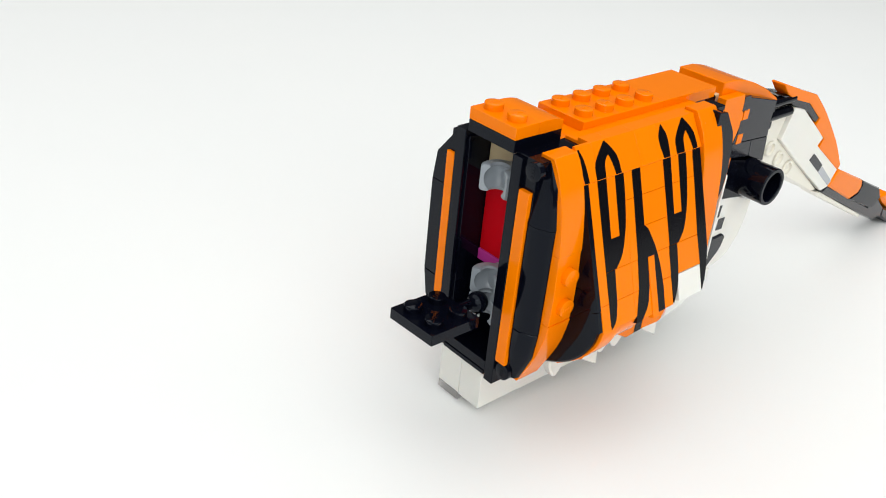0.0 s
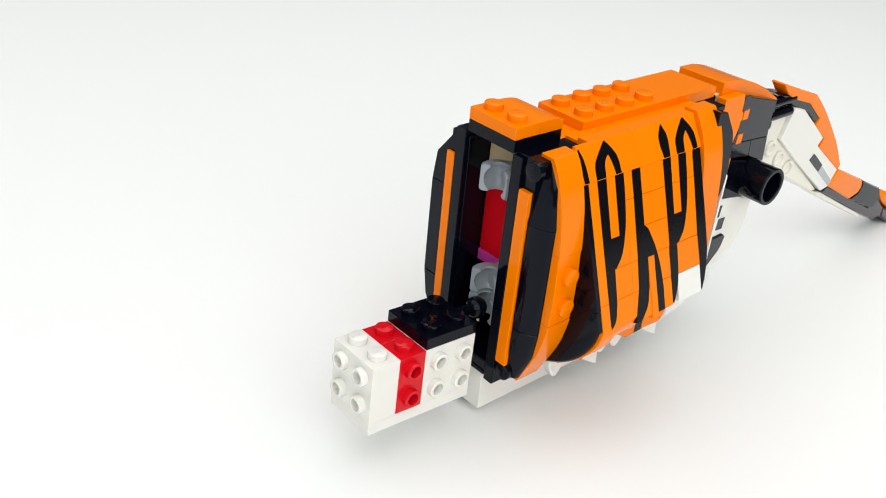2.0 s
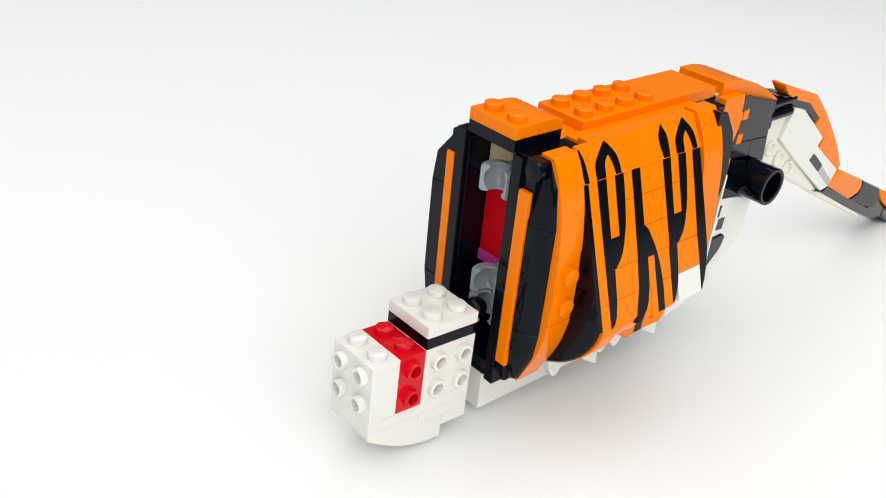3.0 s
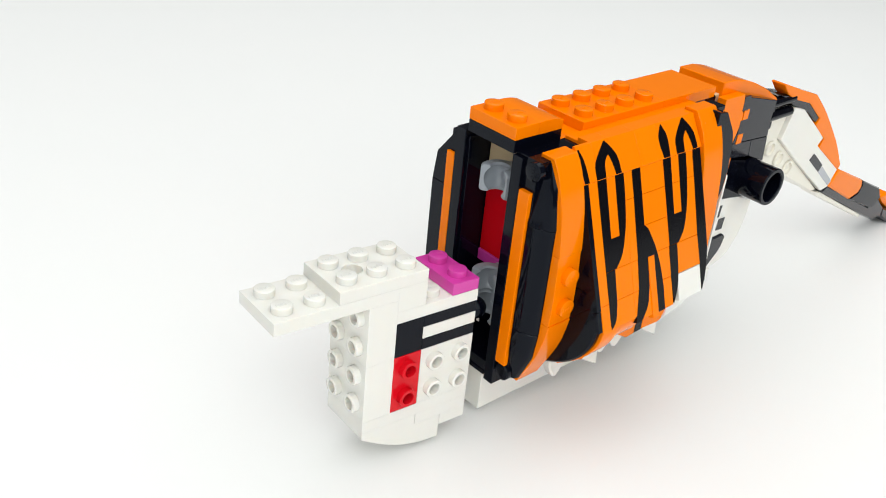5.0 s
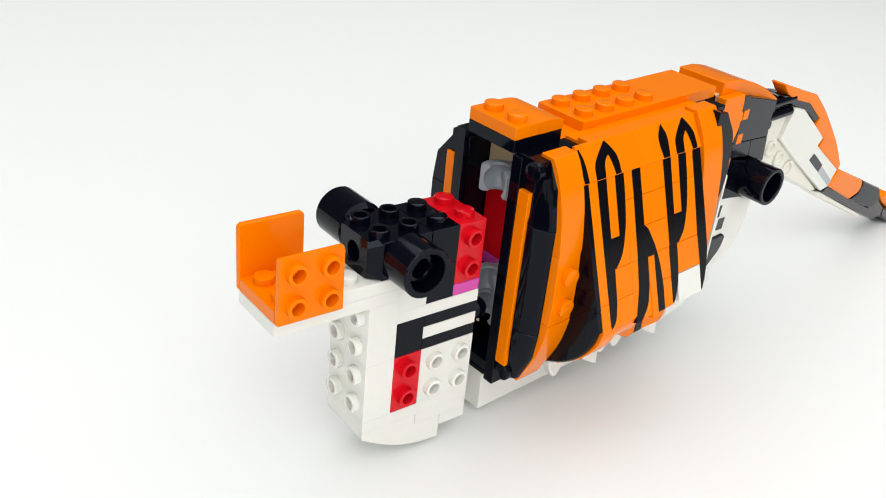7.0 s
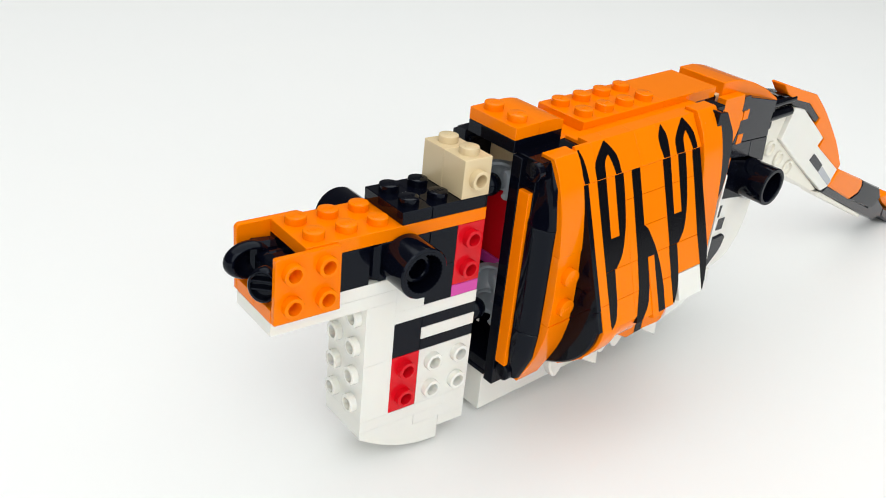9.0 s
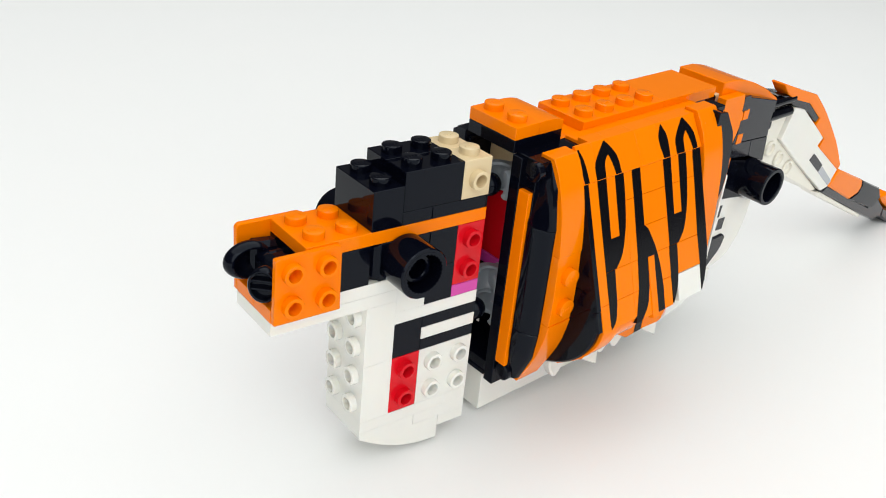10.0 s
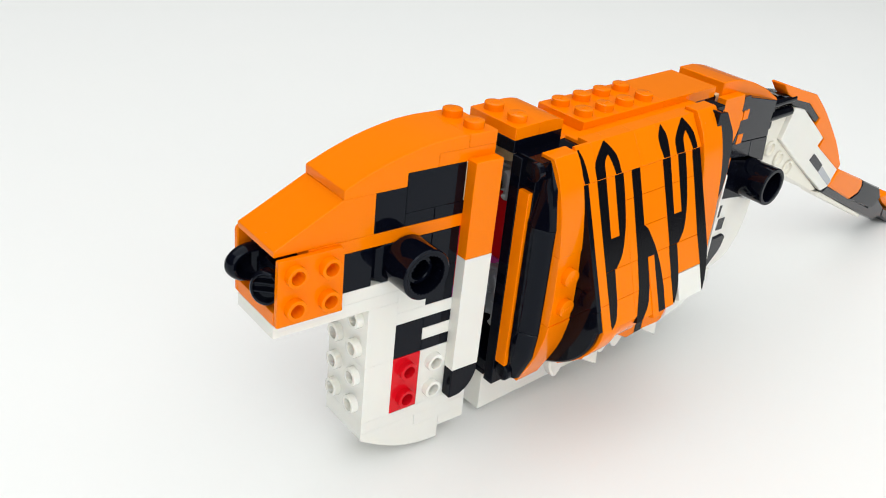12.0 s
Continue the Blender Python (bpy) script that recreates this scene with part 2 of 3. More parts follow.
cup(-16.8, -9.4)
cup(-46.6, -39.2, -20.3)
cup(-53.8, -46.8, -20.3)
part("cup_stem", box(-18.0, -12.6, 4.0, 9.0, -53, -39.6, 0.3), GREY, BODY)
part("cup_stem", box(-18.4, -14.6, 4.0, 9.0, -15.6, -10.4, 0.3), GREY, BODY)

# ribs: bulging side strips
RIB = [(-0.4, -7.8), (-2.6, -9.8), (-7, -12), (-15, -14.2), (-25, -15.5), (-34, -16), (-43, -15.9), (-52, -14.2), (-58, -11.9), (-62, -9.9), (-66, -8.0)]

RIB_FINE = bend(RIB, 8)


def rib(x0, x1, za, zb, mat, Y, shift=0.0, inner=-5, name="rib"):
    def edge(z):
        for (z1, y1), (z2, y2) in zip(RIB_FINE, RIB_FINE[1:]):
            if z2 <= z <= z1:
                return y1 + (y2 - y1) * (z - z1) / (z2 - z1 - 1e-9)
        return RIB_FINE[-1][1]
    zs = [za] + [za + (zb - za) * i / 14 for i in range(1, 14)] + [zb]
    pts = [(Y(inner), za)] + [(Y(edge(z) + shift), z) for z in zs] + [(Y(inner), zb)]
    return part(name, prism(pts, x0, x1, "x", 0.14), mat, BODY)


def flank(Y):
    near = Y(0) == 0
    sgn = "-y" if near else "+y"
    dz = 0 if near else -6
    # orange edge stripe and the chamfered black rib at the open front
    off = 0 if near else -0.85
    part("edge_stripe", ybox(-24, -19.5, -3.1 + off, -6.6 + off, -60.6, -10.8, Y), ORANGE, BODY)
    part("edge_backing", ybox(-22.8, -16, 0, -7, -63.5, -5, Y), BLACK, BODY)
    rows = [(-3.0, 4.3), (-8.5, 1.6), (-18.8, 0), (-34, 0), (-48.5, 0.1), (-56, 0.9), (-64.5, 4.4)]
    if not near:
        rows = [(-4.6, 8.0), (-12.8, 1.2), (-20.8, 0.1), (-34, 0), (-48.5, 0), (-56, 1.4), (-64.5, 6.0)]
    for (z1, d1), (z2, d2), (z3, d3) in ((rows[0], rows[1], rows[2]), (rows[2], rows[3], rows[4]), (rows[4], rows[5], rows[6])):
        b = bmesh.new()
        rings = []
        for z, d in ((z1 - GAP, d1), (z2, d2), (z3 + GAP, d3)):
            fx = -23.2 + {rows[0][0]: 2.9, rows[1][0]: 2.0, rows[6][0]: 1.2}.get(round(z + GAP, 3) if z == z1 - GAP else round(z - GAP, 3) if z == z3 + GAP else z, 0.0)
            rings.append([b.verts.new((x, Y(y), z)) for x, y in ((fx, -6.6), (fx, min(-7.2, -9.2 + d)), (max(-21.5, fx + 0.3), min(-7.35, -12.7 + d)), (-19.9, min(-7.4, -13.2 + d)), (-19.9, -6.6))] if near else
                         [b.verts.new((x, 16 - y, z)) for x, y in ((-23.2, -3.6), (-23.2, min(-4.2, -12.4 + d)), (-19.9, min(-4.4, -12.5 + d)), (-19.9, -3.6))])
        for p, q in zip(rings, rings[1:]):
            for i in range(len(p)):
                b.faces.new((p[i], p[(i + 1) % len(p)], q[(i + 1) % len(p)], q[i]))
        b.faces.new(rings[0])
        b.faces.new(rings[-1][::-1])
        bmesh.ops.recalc_face_normals(b, faces=b.faces)
        part("corner_rib", soften(b, 0.2, 30), BLACK, BODY)
    for z in (-5.0, -63.0) if near else ():
        stud(-22.6 if z > -20 else -21.9, Y(-7.0 if z > -20 else -5.6), z, BLACK, BODY, "-x")
    part("corner_plate", ybox(-23, -6.6, 0, -8.3 if near else -3.6, -6.6, -2.6 + dz / 2, Y), BLACK, BODY)
    # front orange rib in three pieces, its two side studs
    rib(-20, -12, -1.7 + dz, -25.2, ORANGE, Y)
    mid = rib(-20, -12, -25.2, -44.8, ORANGE, Y, 0.3)
    for z in (-31.0, -39.6):
        stud(-16, Y(-15.6), z, ORANGE, mid, sgn)
    rib(-20, -12, -44.8, -66, ORANGE, Y)
    # black rib behind it
    if near:
        out = [(-5, -6), (-11.2, -7.5), (-16, -21), (-19.6, -31), (-21.2, -35.5)]
        low = [(-21.3, -35.6), (-23.2, -41)] + bend([(-24.2, -45), (-23.2, -49.3), (-20.2, -54.4), (-15.4, -58.8), (-8, -62.8)]) + [(-5, -62.8)]
        part("rib", prism([(y, z) for y, z in out + [(-5, -35.5)]], -12, -7, "x", 0.2), BLACK, BODY)
        part("rib", prism([(y, z) for y, z in low + [(-5, -35.6)]], -12, -7, "x", 0.5), BLACK, BODY)
    else:
        rib(-12, -5.5, -12, -66, BLACK, Y)
    # shoulder plate, then the printed slopes
    part("shoulder_plate", ybox(-6.5, 44, 0, -8.2, -5.0 + dz, -1.9 + dz, Y), ORANGE, BODY)
    for x0, x1 in ((-12, -6.6), (-6.6, -0.3), (-0.3, 9.5), (9.5, 18.2), (18.2, 34.3)):
        inner = -7.2 if x0 == -12 else -4
        pts = [(Y(inner), -1.0 + dz), (Y(-8), -1.0 + dz), (Y(-12.85), -8.8), (Y(-12.5), -9.2), (Y(inner), -9.2)]
        part("lip_slope", prism(pts, x0, x1, "x", 0.06), ORANGE, BODY)
    # rear orange rib and the black piece behind it
    rib(34.5, 43, -0.2 + dz, -38, ORANGE, Y, -0.9)
    last = rib(34.5, 43, -38, -56, ORANGE, Y, -0.9)
    for z in (-42.5,):
        stud(39.5, Y(-15.8), z, ORANGE, last, sgn)
    if near:
        part("rear_corner", prism([(41, -0.9), (45, -1.6), (49.9, -8.0), (51.3, -12), (52.4, -20), (52.1, -26), (46, -43), (42, -45)], *sorted((Y(-5), Y(-12))), "y", 0.2), BLACK, BODY)
    part("rear_strip", prism([(52.5, -17), (53.2, -17), (53.2, -25), (49, -41), (48, -41)], *sorted((Y(-9), Y(-11.5))), "y", 0.1), ORANGE, BODY)


mirror(flank)
part("rear_plate", box(37, 49.5, -8.0, -3.4, -3.2, -1.7), BLACK, BODY)

# hinged side panels, leaning out towards the bottom
LEAN = math.atan2(13, 36.5)


def panel_place(far):
    if far:
        return Matrix(((1, 0, 0, -8), (0, math.sin(0.03), math.cos(0.03), 25.5), (0, -math.cos(0.03), math.sin(0.03), -8), (0, 0, 0, 1)))
    m = Matrix(((1, 0, 0, -8), (0, -math.sin(LEAN), -math.cos(LEAN), -12.3), (0, -math.cos(LEAN), math.sin(LEAN), -8), (0, 0, 0, 1)))
    return m


def on_panel(outline, mat, far, name, top=0.0, depth=3.0, bevel=0.07):
    b = prism(outline, top - depth, top, "z", bevel)
    bmesh.ops.transform(b, matrix=panel_place(far), verts=b.verts)
    return part(name, b, mat, BODY)


def rect(u0, u1, v0, v1):
    g = 0.05
    return [(u0 + g, v0 + g), (u1 - g, v0 + g), (u1 - g, v1 - g), (u0 + g, v1 - g)]


def stripe_u(s):
    """A horseshoe stripe, its stem running on below."""
    left = [(0.7 + s, 0.1), (3.9 + s, 0.1), (3.6 + s, 16.1), (6.8 + s, 16.1), (7.1 + s, 0.1), (10.3 + s, 0.1)]
    return left + bend([(10.2 + s, 6), (9.4 + s, 14), (7.4 + s, 20.5), (4.6 + s, 23.9)]) + [(0.7 + s, 23.9)]


def side_panel(far):
    on_panel(rect(-3.6, 42.0, 0.3, 38.5), BLACK, far, "panel_core", -1.2, 5.5, 0.4)
    on_panel(rect(-4.0, -2.4, 0.4, 33), BLACK, far, "panel_plate")
    on_panel([(-4.0, 33.1), (-2.5, 33.1), (-2.5, 38.4), (-4.0, 38.4)], BLACK, far, "panel_plate", -0.1)
    if not far:
        bow = bend([(-25.1, -44.2), (-24.9, -47.2), (-22.6, -52.0), (-18.6, -56.6), (-12.6, -61.4)])
        part("curved_hem", prism(bow + [(-11.5, -59.5), (-17, -54), (-21, -46), (-22.3, -43.2)], -10.4, -4.6, "x", 0.2), ORANGE, BODY)
        bow = bend([(-24.9, -44.0), (-24.5, -47.0), (-22.2, -50.6), (-18.5, -54.0)])
        part("curved_hem", prism(bow + [(-17.8, -52.5), (-21, -46), (-22.2, -43.0)], -4.5, 5.0, "x", 0.2), ORANGE, BODY)
    for u0, u1, cuts in ((-2.4, 0.72, (0, 32, 39.3)), (0.72, 10.2, (0, 24, 32, 38.8)), (10.2, 13.5, (0, 8, 24, 32, 38.6)), (13.5, 25.7, (0, 8, 16, 24, 32, 40)),
                         (25.7, 38.4, (0, 8, 24, 32.3)), (38.4, 41.8, (0, 24, 30))):
        for v0, v1 in zip(cuts, cuts[1:]):
            on_panel(rect(u0, u1, max(0.95, v0), v1), ORANGE, far, "panel_plate")
    on_panel(rect(28.3, 38.3, 32.4, 40.0), WHITE, far, "panel_plate", -0.05)
    stripes = [stripe_u(0), stripe_u(25.2)]
    stripes += [[(0.75, 24.05), (4.0, 24.05)] + bend([(3.6, 33), (2.6, 37), (0.8, 38.8)]) + [(0.6, 33)]]
    stripes += [[(25.8, 24.05), (29.1, 24.05)] + bend([(28.8, 31), (28.0, 35.5), (26.0, 39.6)]) + [(25.5, 33)]]
    stripes += [[(13.6, 0.1), (16.7, 0.1), (16.5, 15.8)] + bend([(18.0, 17.2), (20.2, 22.5), (21.5, 28), (22.1, 33.5)]) + [(22.0, 40.0), (18.9, 40.0), (19.4, 24.4), (16.8, 24.4)]
                + bend([(16.5, 32), (15.2, 37), (12.4, 40.2)]) + [(10.2, 40.2), (12.3, 31.8), (12.9, 23.5)]]
    stripes += [[(38.5, 0.1), (41.7, 0.1)] + bend([(42.0, 18), (41.9, 28), (40.6, 34.5), (38.4, 39.6)]) + [(38.0, 24)]]
    for s in stripes:
        on_panel(s, PRINT, far, "stripe", 0.07, 1.2, 0)
    on_panel(rect(22.2, 25.4, 32.1, 39.8), ORANGE, far, "panel_plate", 0.1)
    on_panel(rect(16.7, 19.2, 24.6, 41.0), ORANGE, far, "panel_plate", 0.25)


side_panel(False)
side_panel(True)

# stripes printed on the lip slopes
LIP = math.atan2(4.6, 7.4)


def on_lip(outline, far, name="stripe", mat=PRINT):
    b = prism(outline, -0.6, 0.16, "z", 0)
    m = Matrix(((1, 0, 0, 0), (0, -math.sin(LIP), -math.cos(LIP), -8), (0, -math.cos(LIP), math.sin(LIP), -1), (0, 0, 0, 1)))
    m = (Matrix.Translation((0, 16, 0)) @ Matrix.Diagonal((1, -1, 1, 1)) if far else Matrix()) @ m
    bmesh.ops.transform(b, matrix=m, verts=b.verts)
    part(name, b, mat, BODY)


def arch(x0, x1, xp):
    w = x1 - x0
    outer = bend([(x0, 9.05), (x0 + 0.9, 5.0), (xp - 0.2, 0.4)]) + bend([(xp + 0.2, 0.4), (x1 - 0.3, 4.4), (x1, 9.05)])
    inner = bend([(x1 - 0.22 * w, 9.05), (x1 - 0.26 * w, 6.2), (xp + 0.4, 3.9)]) + bend([(xp, 3.9), (x0 + 0.45 * w, 5.6), (x0 + 0.36 * w, 9.05)])
    return outer + inner


for far in (False,):
    on_lip(arch(-7.6, 1.4, -2.0), far)
    on_lip(arch(23.6, 32.4, 29.0), far)
    on_lip(bend([(18.3, 9.05), (17.9, 4.0), (19.8, 0.5)]) + bend([(20.0, 0.5), (21.3, 4.0), (20.7, 9.05)]), far)
    on_lip(bend([(-11.9, 9.05), (-11.9, 4.0), (-11.6, 0.8)]) + bend([(-11.2, 0.8), (-10.3, 4.0), (-10.3, 9.05)]), far)

# belly: white base, orange lower trims and the hanging white tufts
part("belly", box(-23.9, -8, 0.8, 8.9, -79.6, -67.5), WHITE, BODY)
part("belly", box(-24, -8, 8.9, 17.2, -79.2, -67.3), WHITE, BODY)
part("belly", box(-8, 40, 1, 17, -80, -67.3), WHITE, BODY)
part("belly", prism([(40, -80), (62, -78), (72, -68), (72, -60), (40, -60)], 1, 15, "y", 0.3), WHITE, BODY)
foot = box(-24, -16, 9, 17.2, -81.9, -79.2, 0.2)
part("clear_foot", foot, CLEAR, BODY, "clear plastic foot plate")
part("foot_tube", tube([(2.4, 0), (2.4, 2.6), (1.6, 2.6), (1.6, 0)], 20, Matrix.Translation((-20, 13, -81.85))), CLEAR, BODY)


def lower(Y):
    a, b = sorted((Y(-10), Y(-4)))
    trims = (([(-0.8, -65), (3.7, -67.8), (12, -65.2), (12, -61), (0, -61)], ORANGE), ([(19.6, -65.6), (23.3, -67.9), (26.8, -67.7), (26.8, -62), (20, -61)], ORANGE),
             ([(26.9, -67.7), (30, -67.5), (30, -61), (26.9, -61)], BLACK), ([(30.1, -67.4), (38, -67.8), (41, -66.4), (43, -58), (30.1, -60)], ORANGE),
             ([(38.3, -68), (48.9, -65.7), (60, -61), (60, -56), (44, -58)], WHITE))
    for outline, mat in trims:
        part("lower_trim", prism(outline, a, b, "y", 0.2), mat, BODY)
    part("trim_hole", tube([(1.0, -0.4), (1.0, 0.12), (0.7, 0.16), (0.6, -0.3), (0, -0.3)], 14, Matrix.Translation((7.0, Y(-10), -65.9)) @ Matrix.Rotation(radians(90 if Y(0) == 0 else -90), 4, "X")), ORANGE, BODY)
    a2, b2 = sorted((Y(-8), Y(-4.8)))
    for x, z, w, h in ((-3.8, -64.2, 3.5, 7.3), (15.5, -66.5, 2.9, 4.6), (21.7, -66.8, 3.1, 4.6)):
        outline = [(x - w, z)] + bend([(x - w + 0.5, z - h * 0.45), (x - 1.1, z - h * 0.93), (x + 0.3, z - h), (x + w * 0.7, z - h * 0.6), (x + w, z)], 5)
        part("tuft", prism(outline, a2, b2, "y", 0.5), WHITE, BODY, "white rounded belly tuft")
    for x, z in ((14.2, -74.6), (41.6, -75.0)):
        part("tuft", prism([(x - 7.6, z + 4.6), (x - 0.5, z + 0.1), (x, z), (x - 0.9, z + 8.2), (x - 6, z + 8.2)], a2, b2, "y", 0.25), WHITE, BODY, "white pointed belly spike")


mirror(lower)

# ---- hindquarters ----
hump = [(60, -3.6), (60, 0.4)] + bend([(66, 0.3), (74, -1.5), (84, -5.4), (92.5, -10.0)]) + [(93, -12), (60, -9)]
part("hind_slope", prism(hump, 0, 16, "y", 0.25), ORANGE, BODY)


def hind(Y):
    sgn = -1 if Y(0) == 0 else 1

    def slab(name, outline, d0, d1, mat, bevel=0.15):
        part(name, prism(outline, *sorted((Y(d0), Y(d1))), "y", bevel), mat, BODY)
    slab("hind_plate", [(58, -3.4), (67.5, -3.3), (69.5, -12), (67.2, -18.8), (68.0, -27.4), (66, -29), (58, -24)], 0, -3, ORANGE)
    slab("hind_plate", [(68, -4.2), (87.2, -8.8), (86.5, -15.6), (87.2, -20.5), (67.5, -19), (70, -12)], 0, -2.9, DARKGREY)
    slab("hind_plate", [(67.5, -19.1), (77.8, -19.9), (78.6, -25.3), (68, -24)], 0, -2.9, DARKGREY)
    slab("hind_plate", [(77.9, -19.9), (87.2, -20.6), (88.4, -29.2), (78.7, -25.4)], 0, -2.9, DARKGREY)
    for x, z in ((69.4, -6.5), (70.0, -14.0)):
        slab("print_square", [(x - 1.4, z - 2.2), (x + 1.6, z - 2.4), (x + 1.6, z + 2.2), (x - 1.4, z + 2.2)], -2.5, -3.1, DARKGREY, 0)
    for x, z in ((70.8, -10.3), (70.6, -18.0)):
        slab("print_square", [(x - 1.4, z - 1.5), (x + 1.2, z - 1.5), (x + 1.2, z + 1.6), (x - 1.4, z + 1.6)], -2.5, -3.1, ORANGE, 0)
    slab("hip_block", [(66, -24), (88.4, -29.3), (88.4, -41.5), (75, -39), (68, -38)], 0, -3.1, BLACK, 0.4)
    m = Matrix.Translation((80.5, Y(-2.5), -32.6)) @ Matrix.Rotation(radians(90 if sgn < 0 else -90), 4, "X")
    part("hip_socket", tube([(6.1, 0), (6.1, 8.0), (5.9, 8.3), (4.9, 8.3), (4.7, 8.0), (4.7, 2.0), (2.4, 2.0), (2.4, 0.5), (0, 0.5)], 36, m @ Matrix.Diagonal((1, 1, 1.2, 1))), BLACK, BODY, "black hollow hip socket")
    thigh = [(66, -38.2), (76.5, -38.6), (88.4, -43.2)] + bend([(88, -48.5), (86.3, -54.5), (81.8, -61), (75, -63.5)]) + [(68, -63.5)]
    slab("thigh", thigh, 4, -2.6, WHITE)
    for x, z, w in ((69.8, -42.5, 1.4), (68.4, -48.0, 1.4), (72.8, -47.6, 1.7)):
        slab("print_square", [(x - w, z - 2.0), (x + w, z - 2.3), (x + w + 0.3, z + 1.8), (x - w + 0.3, z + 2.0)], -2.3, -2.72, DARKGREY, 0)
    slab("claw", [(66.5, -51), (71, -51.8), (75, -51.6)] + bend([(77.2, -53), (75.5, -57.6), (70, -62.8)]) + [(66.5, -61)], 2, -3.3, DARKGREY, 0.5)
    slab("white_edge", [(55.7, -23.2), (56.7, -24.0), (57.2, -55), (56.4, -55)], 0, -10, WHITE, 0.05)


mirror(hind)
part("hind_core", box(56, 88, 0.2, 15.8, -60, -9.5, 0.4), BLACK, BODY)
part("hinge_block", box(87, 95, 0.5, 13, -21.5, -9.8, 0.8), BLACK, BODY)
for z in (-12.2, -16.6):
    b = tube([(0, 0), (1.7, 0), (1.7, 13), (1.4, 13.4), (0, 13.4)], 16, Matrix.Translation((91.5, 1.2, z)) @ Matrix.Rotation(radians(90), 4, "Y"))
    part("hinge_bar", b, BLACK, BODY)

# ---- tail, curling down to the table ----
T0, T1 = 0.0, 8.0
part("tail_beam", prism([(102.7, -26.2), (106.7, -15.7), (112.9, -17.5), (132.7, -31.4), (130.3, -34.1), (151.9, -48.2), (148.0, -54.4), (143.6, -55.0), (117, -36.8)], T0, T1, "y", 0.25), WHITE, BODY)
part("axle_plate", prism([(92.7, -26.8), (94, -17), (106, -15.9), (102.8, -26.4), (142.6, -54.7), (139.1, -54.8), (117.0, -43.5), (95.0, -32.5)], T0 + 1.5, T1 + 4, "y", 0.3), CREAM, BODY, "milky white plate with pin holes")
for x, z in ((99.0, -29.0), (106.5, -34.2), (114.5, -39.4)):
    part("pin_hole", tube([(2.7, 0), (2.7, 0.7), (2.1, 0.8), (1.9, -0.6), (0, -0.6)], 20, Matrix.Translation((x, 1.4, z)) @ Matrix.Rotation(radians(90), 4, "X")), CREAM, BODY)
part("tail_arch", prism([(98.6, -9.6), (95.0, -6.1), (96.0, -6.0), (106, -9.4), (118.2, -13.2)] + bend([(124.3, -17.8), (130.8, -23.2), (143.8, -35.6), (152.6, -46.2)]) + [(152, -48.4), (131.2, -35.0), (133.2, -32.4), (123.7, -25.0), (125.2, -23.0), (115.2, -15.8), (102.6, -12.0)], T0 - 0.2, T1 - 3, "y", 0.2), ORANGE, BODY)
part("tail_plate", prism([(95.3, -9.7), (104.6, -11.5), (115.4, -15.0), (125.2, -22.4), (123.7, -24.2), (114.2, -17.9), (105.7, -15.0)], T0 + 0.2, T1, "y", 0.15), DARKGREY, BODY)
part("print_square", prism([(126.9, -38.9), (129.2, -36.8), (138.1, -43.2), (136.2, -45.5)], T0 - 0.2, T0 + 1, "y", 0.05), DARKGREY, BODY)
part("tail_inset", prism([(136.3, -45.6), (138.6, -44.0), (149.3, -52.2), (147.7, -53.7)], T0 - 0.2, T0 + 1, "y", 0.05), LIGHTGREY, BODY)
b = prism([(147.8, -54.0), (153.6, -48.6), (177.0, -58.4), (178.0, -61.4), (176.4, -64.0), (169.9, -65.2)], T0 - 0.5, T1, "y", 0.5)
part("tail_segment", b, ORANGE, BODY)
part("tail_segment", prism([(170.2, -65.4), (176.8, -64.2), (178.4, -61.5), (177.4, -58.8), (197.0, -67.0), (200.8, -72.3), (196.6, -75.6), (193.1, -75.2)], T0 - 0.4, T1, "y", 0.5), BLACK, BODY)
part("tail_rail", prism([(145.4, -56.1), (148.9, -54.5), (193.1, -75.2), (198.4, -71.4), (209.3, -79.6), (208.9, -83.5), (201.3, -83.3), (188.7, -77.2)], T0 + 0.2, T1 - 0.4, "y", 0.4), DARKGREY, BODY)
part("tail_segment", prism([(201.3, -72.2), (205.8, -71.0), (230, -81), (226, -87.2), (206.9, -76.8)], T0 - 0.5, T1, "y", 0.9), ORANGE, BODY)
part("tail_segment", prism([(208, -79), (226, -87.4), (222, -91), (210, -84)], T0, T1, "y", 0.6), DARKGREY, BODY)
part("tail_underside", prism([(140.0, -54.9), (145.4, -56.3), (188.7, -77.4), (188, -78.6), (144, -57.6)], T0 + 0.8, T1 - 0.8, "y", 0.2), CREAM, BODY)

# ---- the pieces that are added, one by one, to make the head ----
PIECES = []


def piece(name, label, category, t, origin):
    """An empty at the piece's base corner, with the time at which it is set in place."""
    ob = new(name)
    tagged(ob, label, category, group="head pieces")
    PIECES.append((ob, t, Vector(origin)))
    return ob


